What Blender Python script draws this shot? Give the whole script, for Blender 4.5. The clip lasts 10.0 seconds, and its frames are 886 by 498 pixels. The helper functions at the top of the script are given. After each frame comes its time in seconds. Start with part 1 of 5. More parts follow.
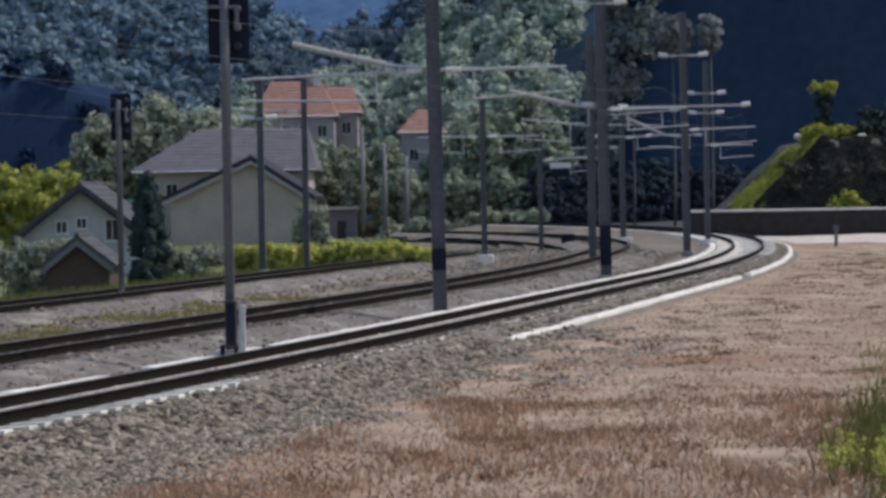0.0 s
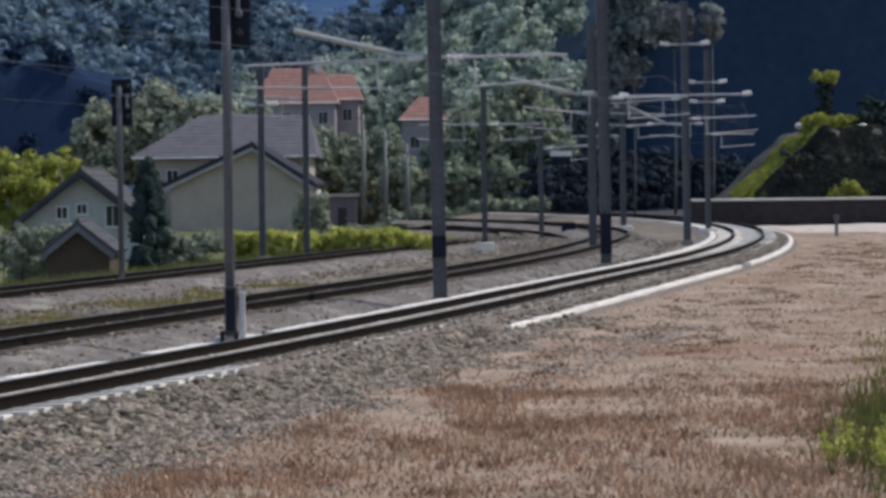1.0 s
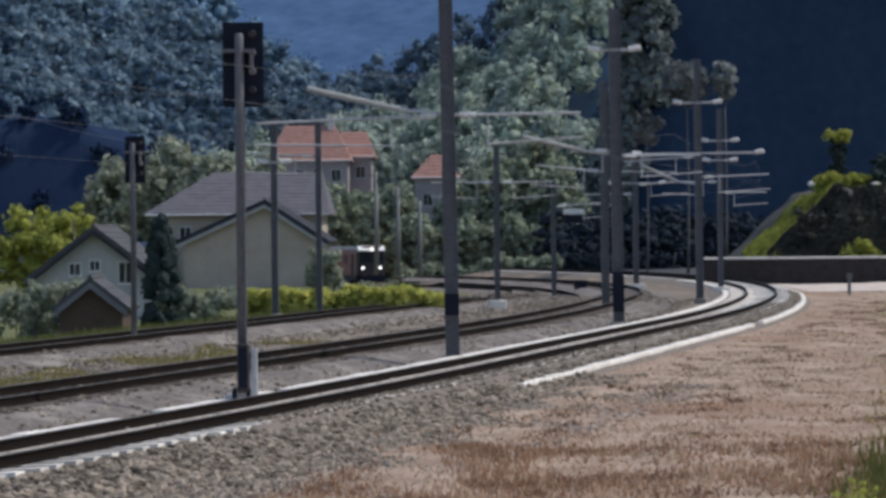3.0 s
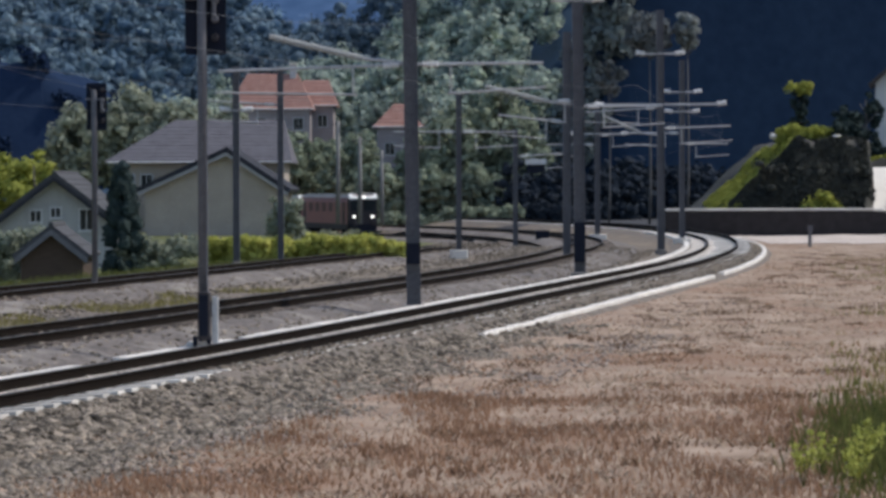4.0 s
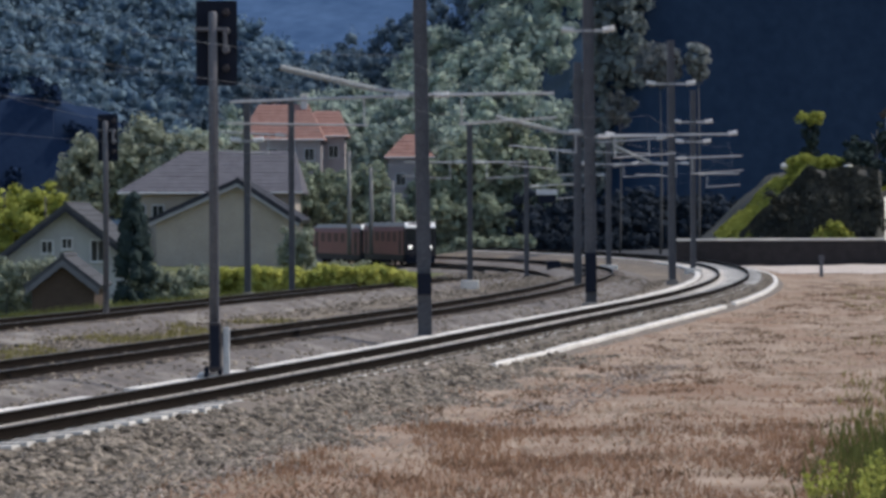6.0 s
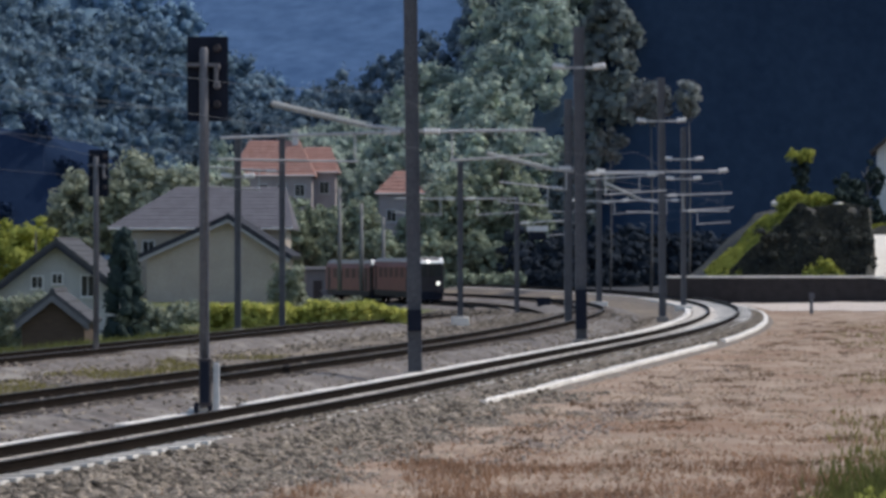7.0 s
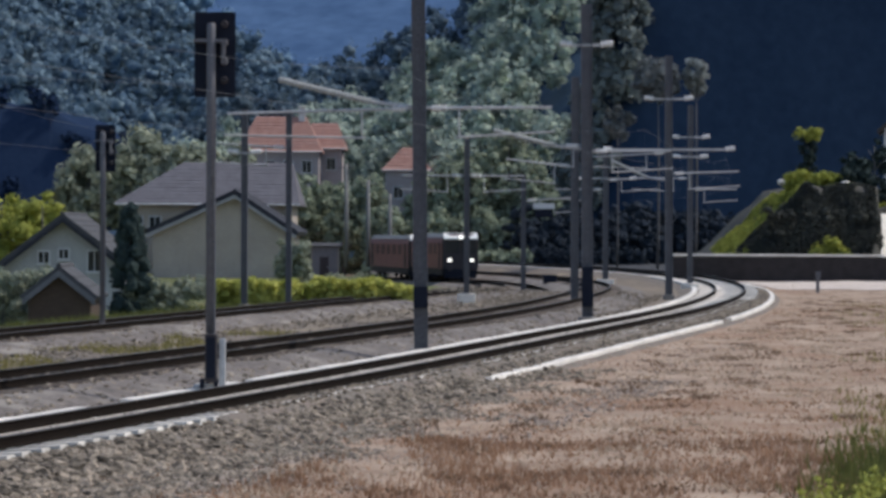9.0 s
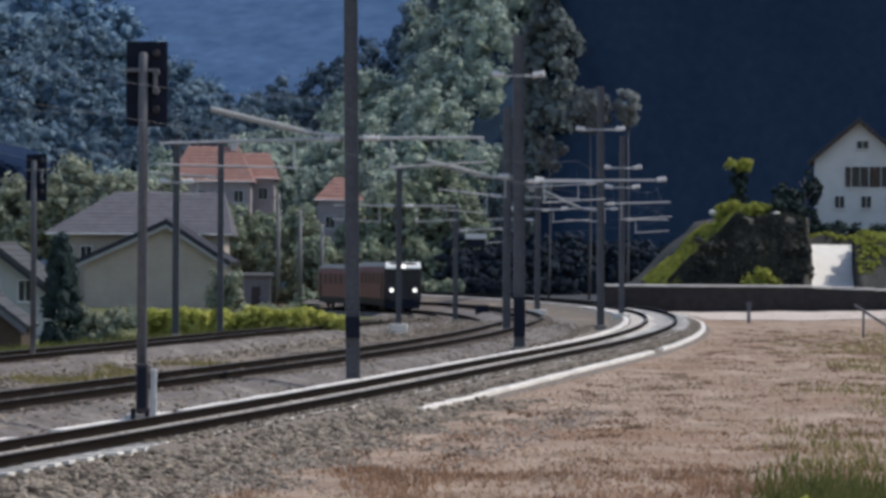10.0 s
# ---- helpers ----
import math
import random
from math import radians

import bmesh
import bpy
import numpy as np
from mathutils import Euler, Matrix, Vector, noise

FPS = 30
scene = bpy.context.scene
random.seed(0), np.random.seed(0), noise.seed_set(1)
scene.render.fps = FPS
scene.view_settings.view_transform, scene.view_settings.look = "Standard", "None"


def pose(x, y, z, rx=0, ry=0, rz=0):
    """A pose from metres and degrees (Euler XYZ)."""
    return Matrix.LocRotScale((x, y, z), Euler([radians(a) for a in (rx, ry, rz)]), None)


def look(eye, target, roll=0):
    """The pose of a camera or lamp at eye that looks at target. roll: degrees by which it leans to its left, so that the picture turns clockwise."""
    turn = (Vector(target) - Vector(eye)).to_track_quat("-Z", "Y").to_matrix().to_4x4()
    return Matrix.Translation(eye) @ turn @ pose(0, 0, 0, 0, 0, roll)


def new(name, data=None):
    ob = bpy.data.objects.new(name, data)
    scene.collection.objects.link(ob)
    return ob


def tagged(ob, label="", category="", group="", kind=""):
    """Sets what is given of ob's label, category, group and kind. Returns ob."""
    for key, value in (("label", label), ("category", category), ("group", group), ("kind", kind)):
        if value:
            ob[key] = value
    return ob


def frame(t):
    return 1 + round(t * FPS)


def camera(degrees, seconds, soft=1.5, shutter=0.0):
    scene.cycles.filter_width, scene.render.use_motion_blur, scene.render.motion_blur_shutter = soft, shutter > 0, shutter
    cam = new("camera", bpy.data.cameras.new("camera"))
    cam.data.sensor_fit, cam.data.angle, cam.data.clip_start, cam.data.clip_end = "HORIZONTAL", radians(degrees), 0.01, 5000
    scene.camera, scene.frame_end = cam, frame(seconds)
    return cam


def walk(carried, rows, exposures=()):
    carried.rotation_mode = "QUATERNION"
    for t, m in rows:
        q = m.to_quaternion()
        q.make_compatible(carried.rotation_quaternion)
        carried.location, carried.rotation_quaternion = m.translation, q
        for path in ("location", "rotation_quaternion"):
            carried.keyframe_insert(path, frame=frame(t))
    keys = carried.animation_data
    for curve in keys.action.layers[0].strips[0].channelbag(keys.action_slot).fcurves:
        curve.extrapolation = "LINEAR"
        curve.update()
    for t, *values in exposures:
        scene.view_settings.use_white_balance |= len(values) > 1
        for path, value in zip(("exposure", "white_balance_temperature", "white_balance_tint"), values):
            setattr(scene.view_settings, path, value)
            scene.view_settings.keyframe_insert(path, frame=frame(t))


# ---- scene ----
# One fixed standpoint beside the line, long lens, held by hand.
EYE = Vector((0.0, 0.0, 2.8))
cam = camera(18.55, 10.0, soft=3.4)


def aim(pan, tilt, roll):
    a, b = radians(pan), radians(tilt)
    way = Vector((math.sin(a) * math.cos(b), math.cos(a) * math.cos(b), math.sin(b)))
    return look(EYE, EYE + way * 100.0, roll)


# seconds, pan, tilt, roll in degrees
SHAKE = [
    (0.0, -0.0546, -1.1684, -0.964),
    (0.1, -0.0697, -1.1196, -0.797),
    (0.2, -0.1418, -1.6095, -0.630),
    (0.3, -0.1406, -1.8548, -0.462),
    (0.4, -0.2051, -1.9223, -0.295),
    (0.5, -0.1175, -1.4994, -0.128),
    (0.6, -0.3203, -1.5746, -0.237),
    (0.7, -0.2758, -1.3914, -0.346),
    (0.8, -0.3438, -1.6715, -0.456),
    (0.9, -0.3676, -1.5287, -0.565),
    (1.0, -0.0634, -1.4308, -0.674),
    (1.1, -0.0323, -1.5253, -0.646),
    (1.2, -0.0114, -1.3330, -0.618),
    (1.3, 0.0098, -1.0997, -0.589),
    (1.4, 0.0683, -1.1944, -0.561),
    (1.5, 0.3041, -1.3183, -0.532),
    (1.6, 0.2580, -1.4159, -0.573),
    (1.7, 0.3653, -1.2285, -0.613),
    (1.8, 0.2275, -1.0109, -0.653),
    (1.9, 0.2092, -1.0677, -0.693),
    (2.0, 0.0097, -1.3216, -0.734),
    (2.1, 0.0762, -1.4405, -0.908),
    (2.2, 0.1372, -1.4285, -1.082),
    (2.3, 0.8275, -1.1365, -1.256),
    (2.4, 1.1638, -0.9375, -1.430),
    (2.5, -0.0026, -0.7174, -1.605),
    (2.6, 0.7259, -0.8213, -1.388),
    (2.7, 1.0591, -0.4354, -1.171),
    (2.8, 0.3192, 0.1585, -0.954),
    (2.9, 0.5377, -0.4524, -0.737),
    (3.0, -0.3169, -0.2108, -0.521),
    (3.1, 0.5214, -0.3570, -0.482),
    (3.2, 0.5391, -1.3819, -0.444),
    (4.3, 0.4627, -1.2613, -0.024),
    (4.4, 0.3973, -1.6143, 0.014),
    (4.5, 0.1713, -1.3387, 0.052),
    (4.6, 0.3753, -1.0294, -0.005),
    (4.7, 0.4844, -0.5833, -0.063),
    (4.8, 0.2387, -0.1487, -0.120),
    (4.9, 0.2925, 0.0930, -0.178),
    (5.0, -0.0274, -0.4824, -0.235),
    (5.1, 0.1525, -0.3740, -0.228),
    (5.2, 0.1809, -0.4968, -0.219),
    (6.3, 0.3774, -0.6434, -0.130),
    (6.4, 0.6247, -0.4103, -0.121),
    (6.5, 0.4068, 0.0268, -0.114),
    (6.6, 0.3386, -0.0351, -0.095),
    (6.7, 0.4062, 0.1354, -0.076),
    (6.8, 0.3790, 0.0736, -0.057),
    (6.9, 0.4068, -0.1111, -0.039),
    (7.0, 0.4604, 0.1278, -0.020),
    (7.1, 0.3672, -0.1171, 0.008),
    (7.2, 0.3961, -0.1293, 0.037),
    (7.3, 0.3024, -0.2104, 0.065),
    (7.4, 0.4118, 0.0646, 0.094),
    (7.5, 0.4413, -0.0705, 0.122),
    (7.6, 0.4792, -0.2064, 0.137),
    (7.7, 0.2990, -0.3983, 0.152),
    (7.8, 0.3213, -0.1929, 0.166),
    (7.9, 0.3034, -0.1107, 0.181),
    (8.0, 0.2989, -0.0011, 0.196),
    (8.1, 0.2895, -0.2341, 0.204),
    (8.2, 0.1845, -0.4678, 0.211),
    (8.3, 0.2548, -0.3452, 0.219),
    (8.4, 0.1628, -0.4695, 0.227),
    (8.5, 0.0708, -0.5939, 0.235),
    (8.6, 0.0190, -0.7172, 0.240),
    (8.7, -0.0599, -0.8954, 0.243),
    (8.8, -0.0317, -0.7450, 0.248),
    (8.9, 0.0646, -0.5805, 0.253),
    (9.0, 0.3245, -0.3601, 0.258),
    (9.1, 0.5395, 0.0929, 0.255),
    (9.2, 0.7041, -0.0280, 0.252),
    (9.3, 0.7424, 0.3282, 0.250),
    (9.4, 0.8364, 0.5345, 0.247),
    (9.5, 1.0960, 0.4824, 0.244),
    (9.6, 1.2985, 0.5525, 0.263),
    (9.7, 1.4341, 0.3624, 0.281),
    (9.8, 1.5687, 0.3359, 0.299),
    (9.9, 1.7032, 0.3367, 0.317),
    (10.0, 1.7559, 0.2822, 0.336),
]
walk(cam, [(t, aim(p, q, r)) for t, p, q, r in SHAKE], exposures=[(0.0, 0.06), (10.0, 0.06)])

# ---- world and sun ----
SUN_TO = Vector((0.60, 0.14, 0.78)).normalized()
world = bpy.data.worlds.new("sky")
scene.world = world
world.use_nodes = True
wn = world.node_tree.nodes
wl = world.node_tree.links
wn.clear()
sky = wn.new("ShaderNodeTexSky")
sky.sky_type = "NISHITA"
sky.sun_disc = False
sky.sun_elevation = math.asin(SUN_TO.z)
sky.sun_rotation = math.atan2(SUN_TO.x, SUN_TO.y)
bg = wn.new("ShaderNodeBackground")
bg.inputs["Strength"].default_value = 0.15
wo = wn.new("ShaderNodeOutputWorld")
wl.new(sky.outputs[0], bg.inputs[0])
wl.new(bg.outputs[0], wo.inputs[0])
sun_data = bpy.data.lights.new("sun", "SUN")
sun_data.energy = 3.0
sun_data.angle = radians(0.6)
sun_data.color = (1.0, 0.94, 0.86)
sun = new("sun", sun_data)
sun.matrix_world = look(SUN_TO * 100.0, (0, 0, 0))


# ---- materials ----
def mat(name, a, b, size=1.0, rough=0.8, metal=0.0, bump=0.3, fine=12.0, c=None, rand=0.0, spec=0.3, stretch=(1, 1, 1), island=False, through_light=0.0):
    """Two-scale noise between colours a and b, a third colour c in patches, and fine relief."""
    m = bpy.data.materials.new(name)
    m.use_nodes = True
    n, l = m.node_tree.nodes, m.node_tree.links
    p = n["Principled BSDF"]
    p.inputs["Roughness"].default_value = rough
    p.inputs["Metallic"].default_value = metal
    p.inputs["Specular IOR Level"].default_value = spec
    tc = n.new("ShaderNodeTexCoord")
    mp = n.new("ShaderNodeMapping")
    mp.inputs["Scale"].default_value = stretch
    l.new(tc.outputs["Object"], mp.inputs[0])
    big = n.new("ShaderNodeTexNoise")
    big.inputs["Scale"].default_value = 1.0 / size
    big.inputs["Detail"].default_value = 5.0
    big.inputs["Roughness"].default_value = 0.6
    small = n.new("ShaderNodeTexNoise")
    small.inputs["Scale"].default_value = fine / size
    small.inputs["Detail"].default_value = 3.0
    l.new(mp.outputs[0], big.inputs["Vector"])
    l.new(mp.outputs[0], small.inputs["Vector"])
    ramp = n.new("ShaderNodeValToRGB")
    ramp.color_ramp.elements[0].position = 0.35
    ramp.color_ramp.elements[1].position = 0.65
    ramp.color_ramp.elements[0].color = (*a, 1)
    ramp.color_ramp.elements[1].color = (*b, 1)
    mix = n.new("ShaderNodeMath")
    mix.operation = "MULTIPLY_ADD"
    mix.inputs[1].default_value = 0.55
    l.new(small.outputs["Fac"], mix.inputs[0])
    half = n.new("ShaderNodeMath")
    half.operation = "MULTIPLY"
    half.inputs[1].default_value = 0.45
    l.new(big.outputs["Fac"], half.inputs[0])
    l.new(half.outputs[0], mix.inputs[2])
    l.new(mix.outputs[0], ramp.inputs[0])
    out = ramp.outputs[0]
    if c:
        patch = n.new("ShaderNodeTexNoise")
        patch.inputs["Scale"].default_value = 0.45 / size
        patch.inputs["Detail"].default_value = 4.0
        l.new(mp.outputs[0], patch.inputs["Vector"])
        cut = n.new("ShaderNodeMapRange")
        cut.inputs["From Min"].default_value = 0.5
        cut.inputs["From Max"].default_value = 0.64
        l.new(patch.outputs["Fac"], cut.inputs["Value"])
        mc = n.new("ShaderNodeMix")
        mc.data_type = "RGBA"
        l.new(cut.outputs[0], mc.inputs["Factor"])
        l.new(out, mc.inputs["A"])
        mc.inputs["B"].default_value = (*c, 1)
        out = mc.outputs["Result"]
    if rand:
        hs = n.new("ShaderNodeHueSaturation")
        if island:
            src = n.new("ShaderNodeNewGeometry").outputs["Random Per Island"]
        else:
            src = n.new("ShaderNodeObjectInfo").outputs["Random"]
        mr = n.new("ShaderNodeMapRange")
        mr.inputs["To Min"].default_value = 1.0 - rand
        mr.inputs["To Max"].default_value = 1.0 + rand
        l.new(src, mr.inputs["Value"])
        l.new(mr.outputs[0], hs.inputs["Value"])
        l.new(out, hs.inputs["Color"])
        out = hs.outputs[0]
    l.new(out, p.inputs["Base Color"])
    if through_light:
        tl = n.new("ShaderNodeBsdfTranslucent")
        ms = n.new("ShaderNodeMixShader")
        ms.inputs["Fac"].default_value = through_light
        l.new(out, tl.inputs["Color"])
        l.new(p.outputs[0], ms.inputs[1])
        l.new(tl.outputs[0], ms.inputs[2])
        l.new(ms.outputs[0], n["Material Output"].inputs["Surface"])
    if bump:
        bp = n.new("ShaderNodeBump")
        bp.inputs["Strength"].default_value = bump
        bp.inputs["Distance"].default_value = 0.02 * size
        l.new(small.outputs["Fac"], bp.inputs["Height"])
        l.new(bp.outputs[0], p.inputs["Normal"])
    return m


def glow(name, colour, power):
    m = bpy.data.materials.new(name)
    m.use_nodes = True
    p = m.node_tree.nodes["Principled BSDF"]
    p.inputs["Base Color"].default_value = (0.8, 0.8, 0.75, 1)
    p.inputs["Emission Color"].default_value = (*colour, 1)
    p.inputs["Emission Strength"].default_value = power
    return m


def glass(name, tint=(0.02, 0.025, 0.03)):
    m = bpy.data.materials.new(name)
    m.use_nodes = True
    p = m.node_tree.nodes["Principled BSDF"]
    p.inputs["Base Color"].default_value = (*tint, 1)
    p.inputs["Roughness"].default_value = 0.12
    p.inputs["Specular IOR Level"].default_value = 0.25
    return m


M_GROUND = mat("dry_ground", (0.21, 0.138, 0.094), (0.435, 0.332, 0.252), 2.0, 0.95, bump=0.7, fine=2.6, c=(0.26, 0.165, 0.11))
M_BALLAST = mat("ballast_bed", (0.086, 0.073, 0.061), (0.24, 0.207, 0.176), 0.5, 0.95, bump=0.9, c=(0.19, 0.15, 0.125))
M_STONE = mat("ballast_stone", (0.055, 0.044, 0.033), (0.285, 0.238, 0.190), 0.3, 0.9, rand=0.75, island=True, bump=0.3)
M_STONEPALE = mat("pale_ballast", (0.38, 0.34, 0.295), (0.66, 0.60, 0.535), 0.3, 0.9, rand=0.3, island=True, bump=0.3)
# White plaster greyed to paint the shade on the small house's gable
M_SHADEPLASTER = mat("shade_plaster", (0.31, 0.31, 0.315), (0.42, 0.42, 0.425), 1.2, 0.95, bump=0.3)
M_FOOTING = mat("weathered_footing", (0.16, 0.145, 0.13), (0.27, 0.25, 0.23), 0.4, 0.95, bump=0.4)
M_SAND = mat("sandy_path", (0.44, 0.37, 0.32), (0.60, 0.52, 0.46), 1.5, 0.95, bump=0.4)
M_SLEEPER = mat("concrete_sleeper", (0.54, 0.505, 0.455), (0.78, 0.735, 0.675), 0.4, 0.9, rand=0.25, bump=0.3)
M_OLDSLEEPER = mat("old_sleeper", (0.11, 0.085, 0.07), (0.22, 0.18, 0.15), 0.4, 0.95, rand=0.2, bump=0.5, island=True)
# Rust taken near black, with the shade on rail sides in its colour
M_RAIL = mat("rail_rust_shade", (0.008, 0.0065, 0.0055), (0.020, 0.015, 0.0125), 0.3, 0.95, 0.0, bump=0.2, spec=0.03)
M_RAILTOP = mat("rail_polished", (0.06, 0.055, 0.05), (0.13, 0.12, 0.115), 0.6, 0.55, 0.6, bump=0.05)
M_KERB = mat("pale_concrete", (0.56, 0.52, 0.475), (0.82, 0.775, 0.715), 0.5, 0.9, rand=0.1, bump=0.4)
M_STEEL = mat("galvanised_mast", (0.085, 0.085, 0.10), (0.155, 0.155, 0.17), 0.7, 0.6, 0.25, bump=0.15)
M_TUBE = mat("cantilever_tube", (0.34, 0.345, 0.355), (0.52, 0.52, 0.53), 0.5, 0.5, 0.3, bump=0.1)
M_WIRE = mat("wire", (0.10, 0.105, 0.115), (0.18, 0.185, 0.195), 0.5, 0.45, 0.5, bump=0.0)
M_INSUL = mat("insulator_glaze", (0.55, 0.55, 0.55), (0.75, 0.74, 0.73), 0.1, 0.3, bump=0.0)
M_INSULDULL = mat("dull_insulator", (0.29, 0.295, 0.29), (0.42, 0.425, 0.41), 0.3, 0.7, bump=0.1)
M_BLACK = mat("black_paint", (0.008, 0.011, 0.021), (0.015, 0.018, 0.031), 0.4, 0.8, bump=0.1, spec=0.15)
M_BOX = mat("grey_cabinet", (0.10, 0.10, 0.115), (0.17, 0.17, 0.185), 0.5, 0.7, bump=0.1)
M_PLASTER = mat("beige_plaster", (0.32, 0.275, 0.235), (0.44, 0.385, 0.33), 1.4, 0.95, bump=0.2)
M_WHITEWALL = mat("white_plaster", (0.50, 0.49, 0.49), (0.66, 0.65, 0.64), 1.5, 0.95, bump=0.2)
M_GREYROOF = mat("grey_roof", (0.088, 0.084, 0.098), (0.150, 0.145, 0.165), 0.8, 0.85, bump=0.3)
M_DARKROOF = mat("dark_roof", (0.045, 0.046, 0.052), (0.090, 0.090, 0.098), 0.6, 0.9, bump=0.3)
M_REDROOF = mat("red_tile_roof", (0.25, 0.125, 0.10), (0.42, 0.25, 0.215), 0.8, 0.9, bump=0.4)
M_TIMBER = mat("dark_timber", (0.05, 0.035, 0.028), (0.10, 0.07, 0.055), 0.4, 0.9, bump=0.4, stretch=(1, 1, 6))
M_PALETRIM = mat("pale_trim", (0.5, 0.5, 0.52), (0.68, 0.68, 0.68), 0.6, 0.8, bump=0.1)
M_GLASS = glass("dark_pane")
M_LEAF = mat("leaf_green", (0.135, 0.17, 0.125), (0.40, 0.44, 0.325), 1.2, 0.8, rand=0.35, island=True, bump=0.5, spec=0.08, through_light=0.35)
M_LEAFPALE = mat("leaf_pale", (0.20, 0.225, 0.175), (0.40, 0.425, 0.325), 1.4, 0.8, rand=0.2, island=True, bump=0.5, spec=0.08, fine=4.0, through_light=0.35)
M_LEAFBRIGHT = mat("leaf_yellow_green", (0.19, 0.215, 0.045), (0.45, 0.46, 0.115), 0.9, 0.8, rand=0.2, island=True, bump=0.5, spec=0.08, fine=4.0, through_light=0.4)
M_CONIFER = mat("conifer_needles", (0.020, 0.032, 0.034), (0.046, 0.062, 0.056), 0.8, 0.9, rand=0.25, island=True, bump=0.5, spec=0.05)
# Haze over the distant woods is put into this blue leaf colour
M_FOREST = mat("haze_forest", (0.064, 0.118, 0.195), (0.26, 0.345, 0.385), 6.0, 0.95, rand=0.12, island=True, bump=0.3, spec=0.03, fine=2.5, through_light=0.3)
# Sunlight and haze are mixed into these pale crowns
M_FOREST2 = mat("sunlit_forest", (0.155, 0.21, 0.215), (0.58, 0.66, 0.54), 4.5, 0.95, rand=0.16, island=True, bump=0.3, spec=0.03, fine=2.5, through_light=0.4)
# Shaded copy of the forest: blue-grey stands for shade and haze
M_SHADEWOOD = mat("shade_haze_forest", (0.066, 0.110, 0.170), (0.190, 0.250, 0.285), 6.0, 0.95, rand=0.12, island=True, bump=0.3, spec=0.03, fine=2.5, through_light=0.3)
# Dark blue floor paints the shade in the gaps between crowns
M_GAPSHADE = mat("wood_gap_shade", (0.026, 0.048, 0.082), (0.052, 0.082, 0.120), 5.0, 1.0, bump=0.3, spec=0.0)
# Distance haze painted as the mountain's blue base colour
M_HAZEHILL = mat("haze_mountain", (0.030, 0.075, 0.165), (0.062, 0.122, 0.235), 30.0, 1.0, bump=0.0, fine=3.0)
# The hillside's shade is painted into this navy base colour
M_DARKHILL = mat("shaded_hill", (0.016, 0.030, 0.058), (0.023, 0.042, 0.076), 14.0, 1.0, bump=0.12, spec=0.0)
M_ROCK = mat("mound_earth", (0.040, 0.042, 0.040), (0.105, 0.098, 0.082), 1.5, 0.95, bump=0.8)
M_GRASSDRY = mat("dry_grass", (0.25, 0.14, 0.085), (0.44, 0.28, 0.185), 1.0, 0.9, rand=0.14, island=True, bump=0.0, spec=0.05, fine=3.0, through_light=0.35)
M_GRASSPALE = mat("straw", (0.36, 0.275, 0.205), (0.55, 0.445, 0.345), 0.9, 0.9, rand=0.14, island=True, bump=0.0, spec=0.05, fine=3.0, through_light=0.3)
M_GRASSBROWN = mat("brown_tuft", (0.115, 0.072, 0.048), (0.22, 0.145, 0.098), 0.8, 0.9, rand=0.2, island=True, bump=0.0, spec=0.05, through_light=0.25)
M_GRASSGREEN = mat("green_grass", (0.085, 0.098, 0.030), (0.175, 0.180, 0.062), 0.7, 0.85, rand=0.2, island=True, bump=0.0, spec=0.05, through_light=0.35)
M_BARK = mat("bark", (0.07, 0.066, 0.064), (0.15, 0.145, 0.143), 0.4, 0.95, bump=0.6, stretch=(1, 1, 0.3))
M_TRAINRED = mat("train_red", (0.23, 0.095, 0.085), (0.31, 0.135, 0.12), 1.5, 0.5, bump=0.05)
M_TRAINDARK = mat("train_dark", (0.020, 0.018, 0.022), (0.045, 0.038, 0.042), 0.8, 0.6, bump=0.05)
M_TRAINROOF = mat("train_roof", (0.15, 0.15, 0.15), (0.24, 0.235, 0.23), 1.2, 0.6, bump=0.1)
M_WOODPOLE = mat("pale_pole", (0.15, 0.145, 0.145), (0.25, 0.245, 0.24), 0.6, 0.8, bump=0.2, stretch=(1, 1, 0.3))
M_DARKWALL = mat("dark_stone_wall", (0.018, 0.015, 0.016), (0.046, 0.040, 0.041), 0.6, 0.95, bump=0.6)
# White paint raised further to carry the sun's gleam on the cab roof
M_BROW = mat("sunlit_brow", (0.70, 0.70, 0.68), (0.84, 0.83, 0.81), 0.6, 0.5, bump=0.05)
# Leaf colour raised to offset the hill's cast shadow on these trees
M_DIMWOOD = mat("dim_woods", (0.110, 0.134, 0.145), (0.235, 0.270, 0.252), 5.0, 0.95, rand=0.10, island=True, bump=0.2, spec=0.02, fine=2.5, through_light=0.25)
# Near-black leaf colour stands for the shade at the hill's foot
M_THICKET = mat("shade_thicket_leaves", (0.027, 0.034, 0.045), (0.036, 0.044, 0.056), 3.0, 0.95, rand=0.05, island=True, bump=0.1, spec=0.0)
# Far ridge leaves carry the haze in their colour
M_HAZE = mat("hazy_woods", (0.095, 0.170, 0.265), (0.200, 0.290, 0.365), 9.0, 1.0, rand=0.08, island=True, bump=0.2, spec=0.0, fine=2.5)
M_HEDGE = mat("hedge_leaf", (0.34, 0.36, 0.085), (0.64, 0.62, 0.19), 1.6, 0.85, rand=0.15, island=True, bump=0.4, spec=0.06, fine=3.0, through_light=0.4)
M_GRASSOLIVE = mat("olive_grass", (0.17, 0.145, 0.050), (0.32, 0.28, 0.115), 1.2, 0.9, rand=0.3, island=True, bump=0.0, spec=0.05, through_light=0.3)
M_TRAINGLASS = mat("train_glass", (0.075, 0.042, 0.042), (0.11, 0.062, 0.060), 1.0, 0.5, bump=0.0, spec=0.2)
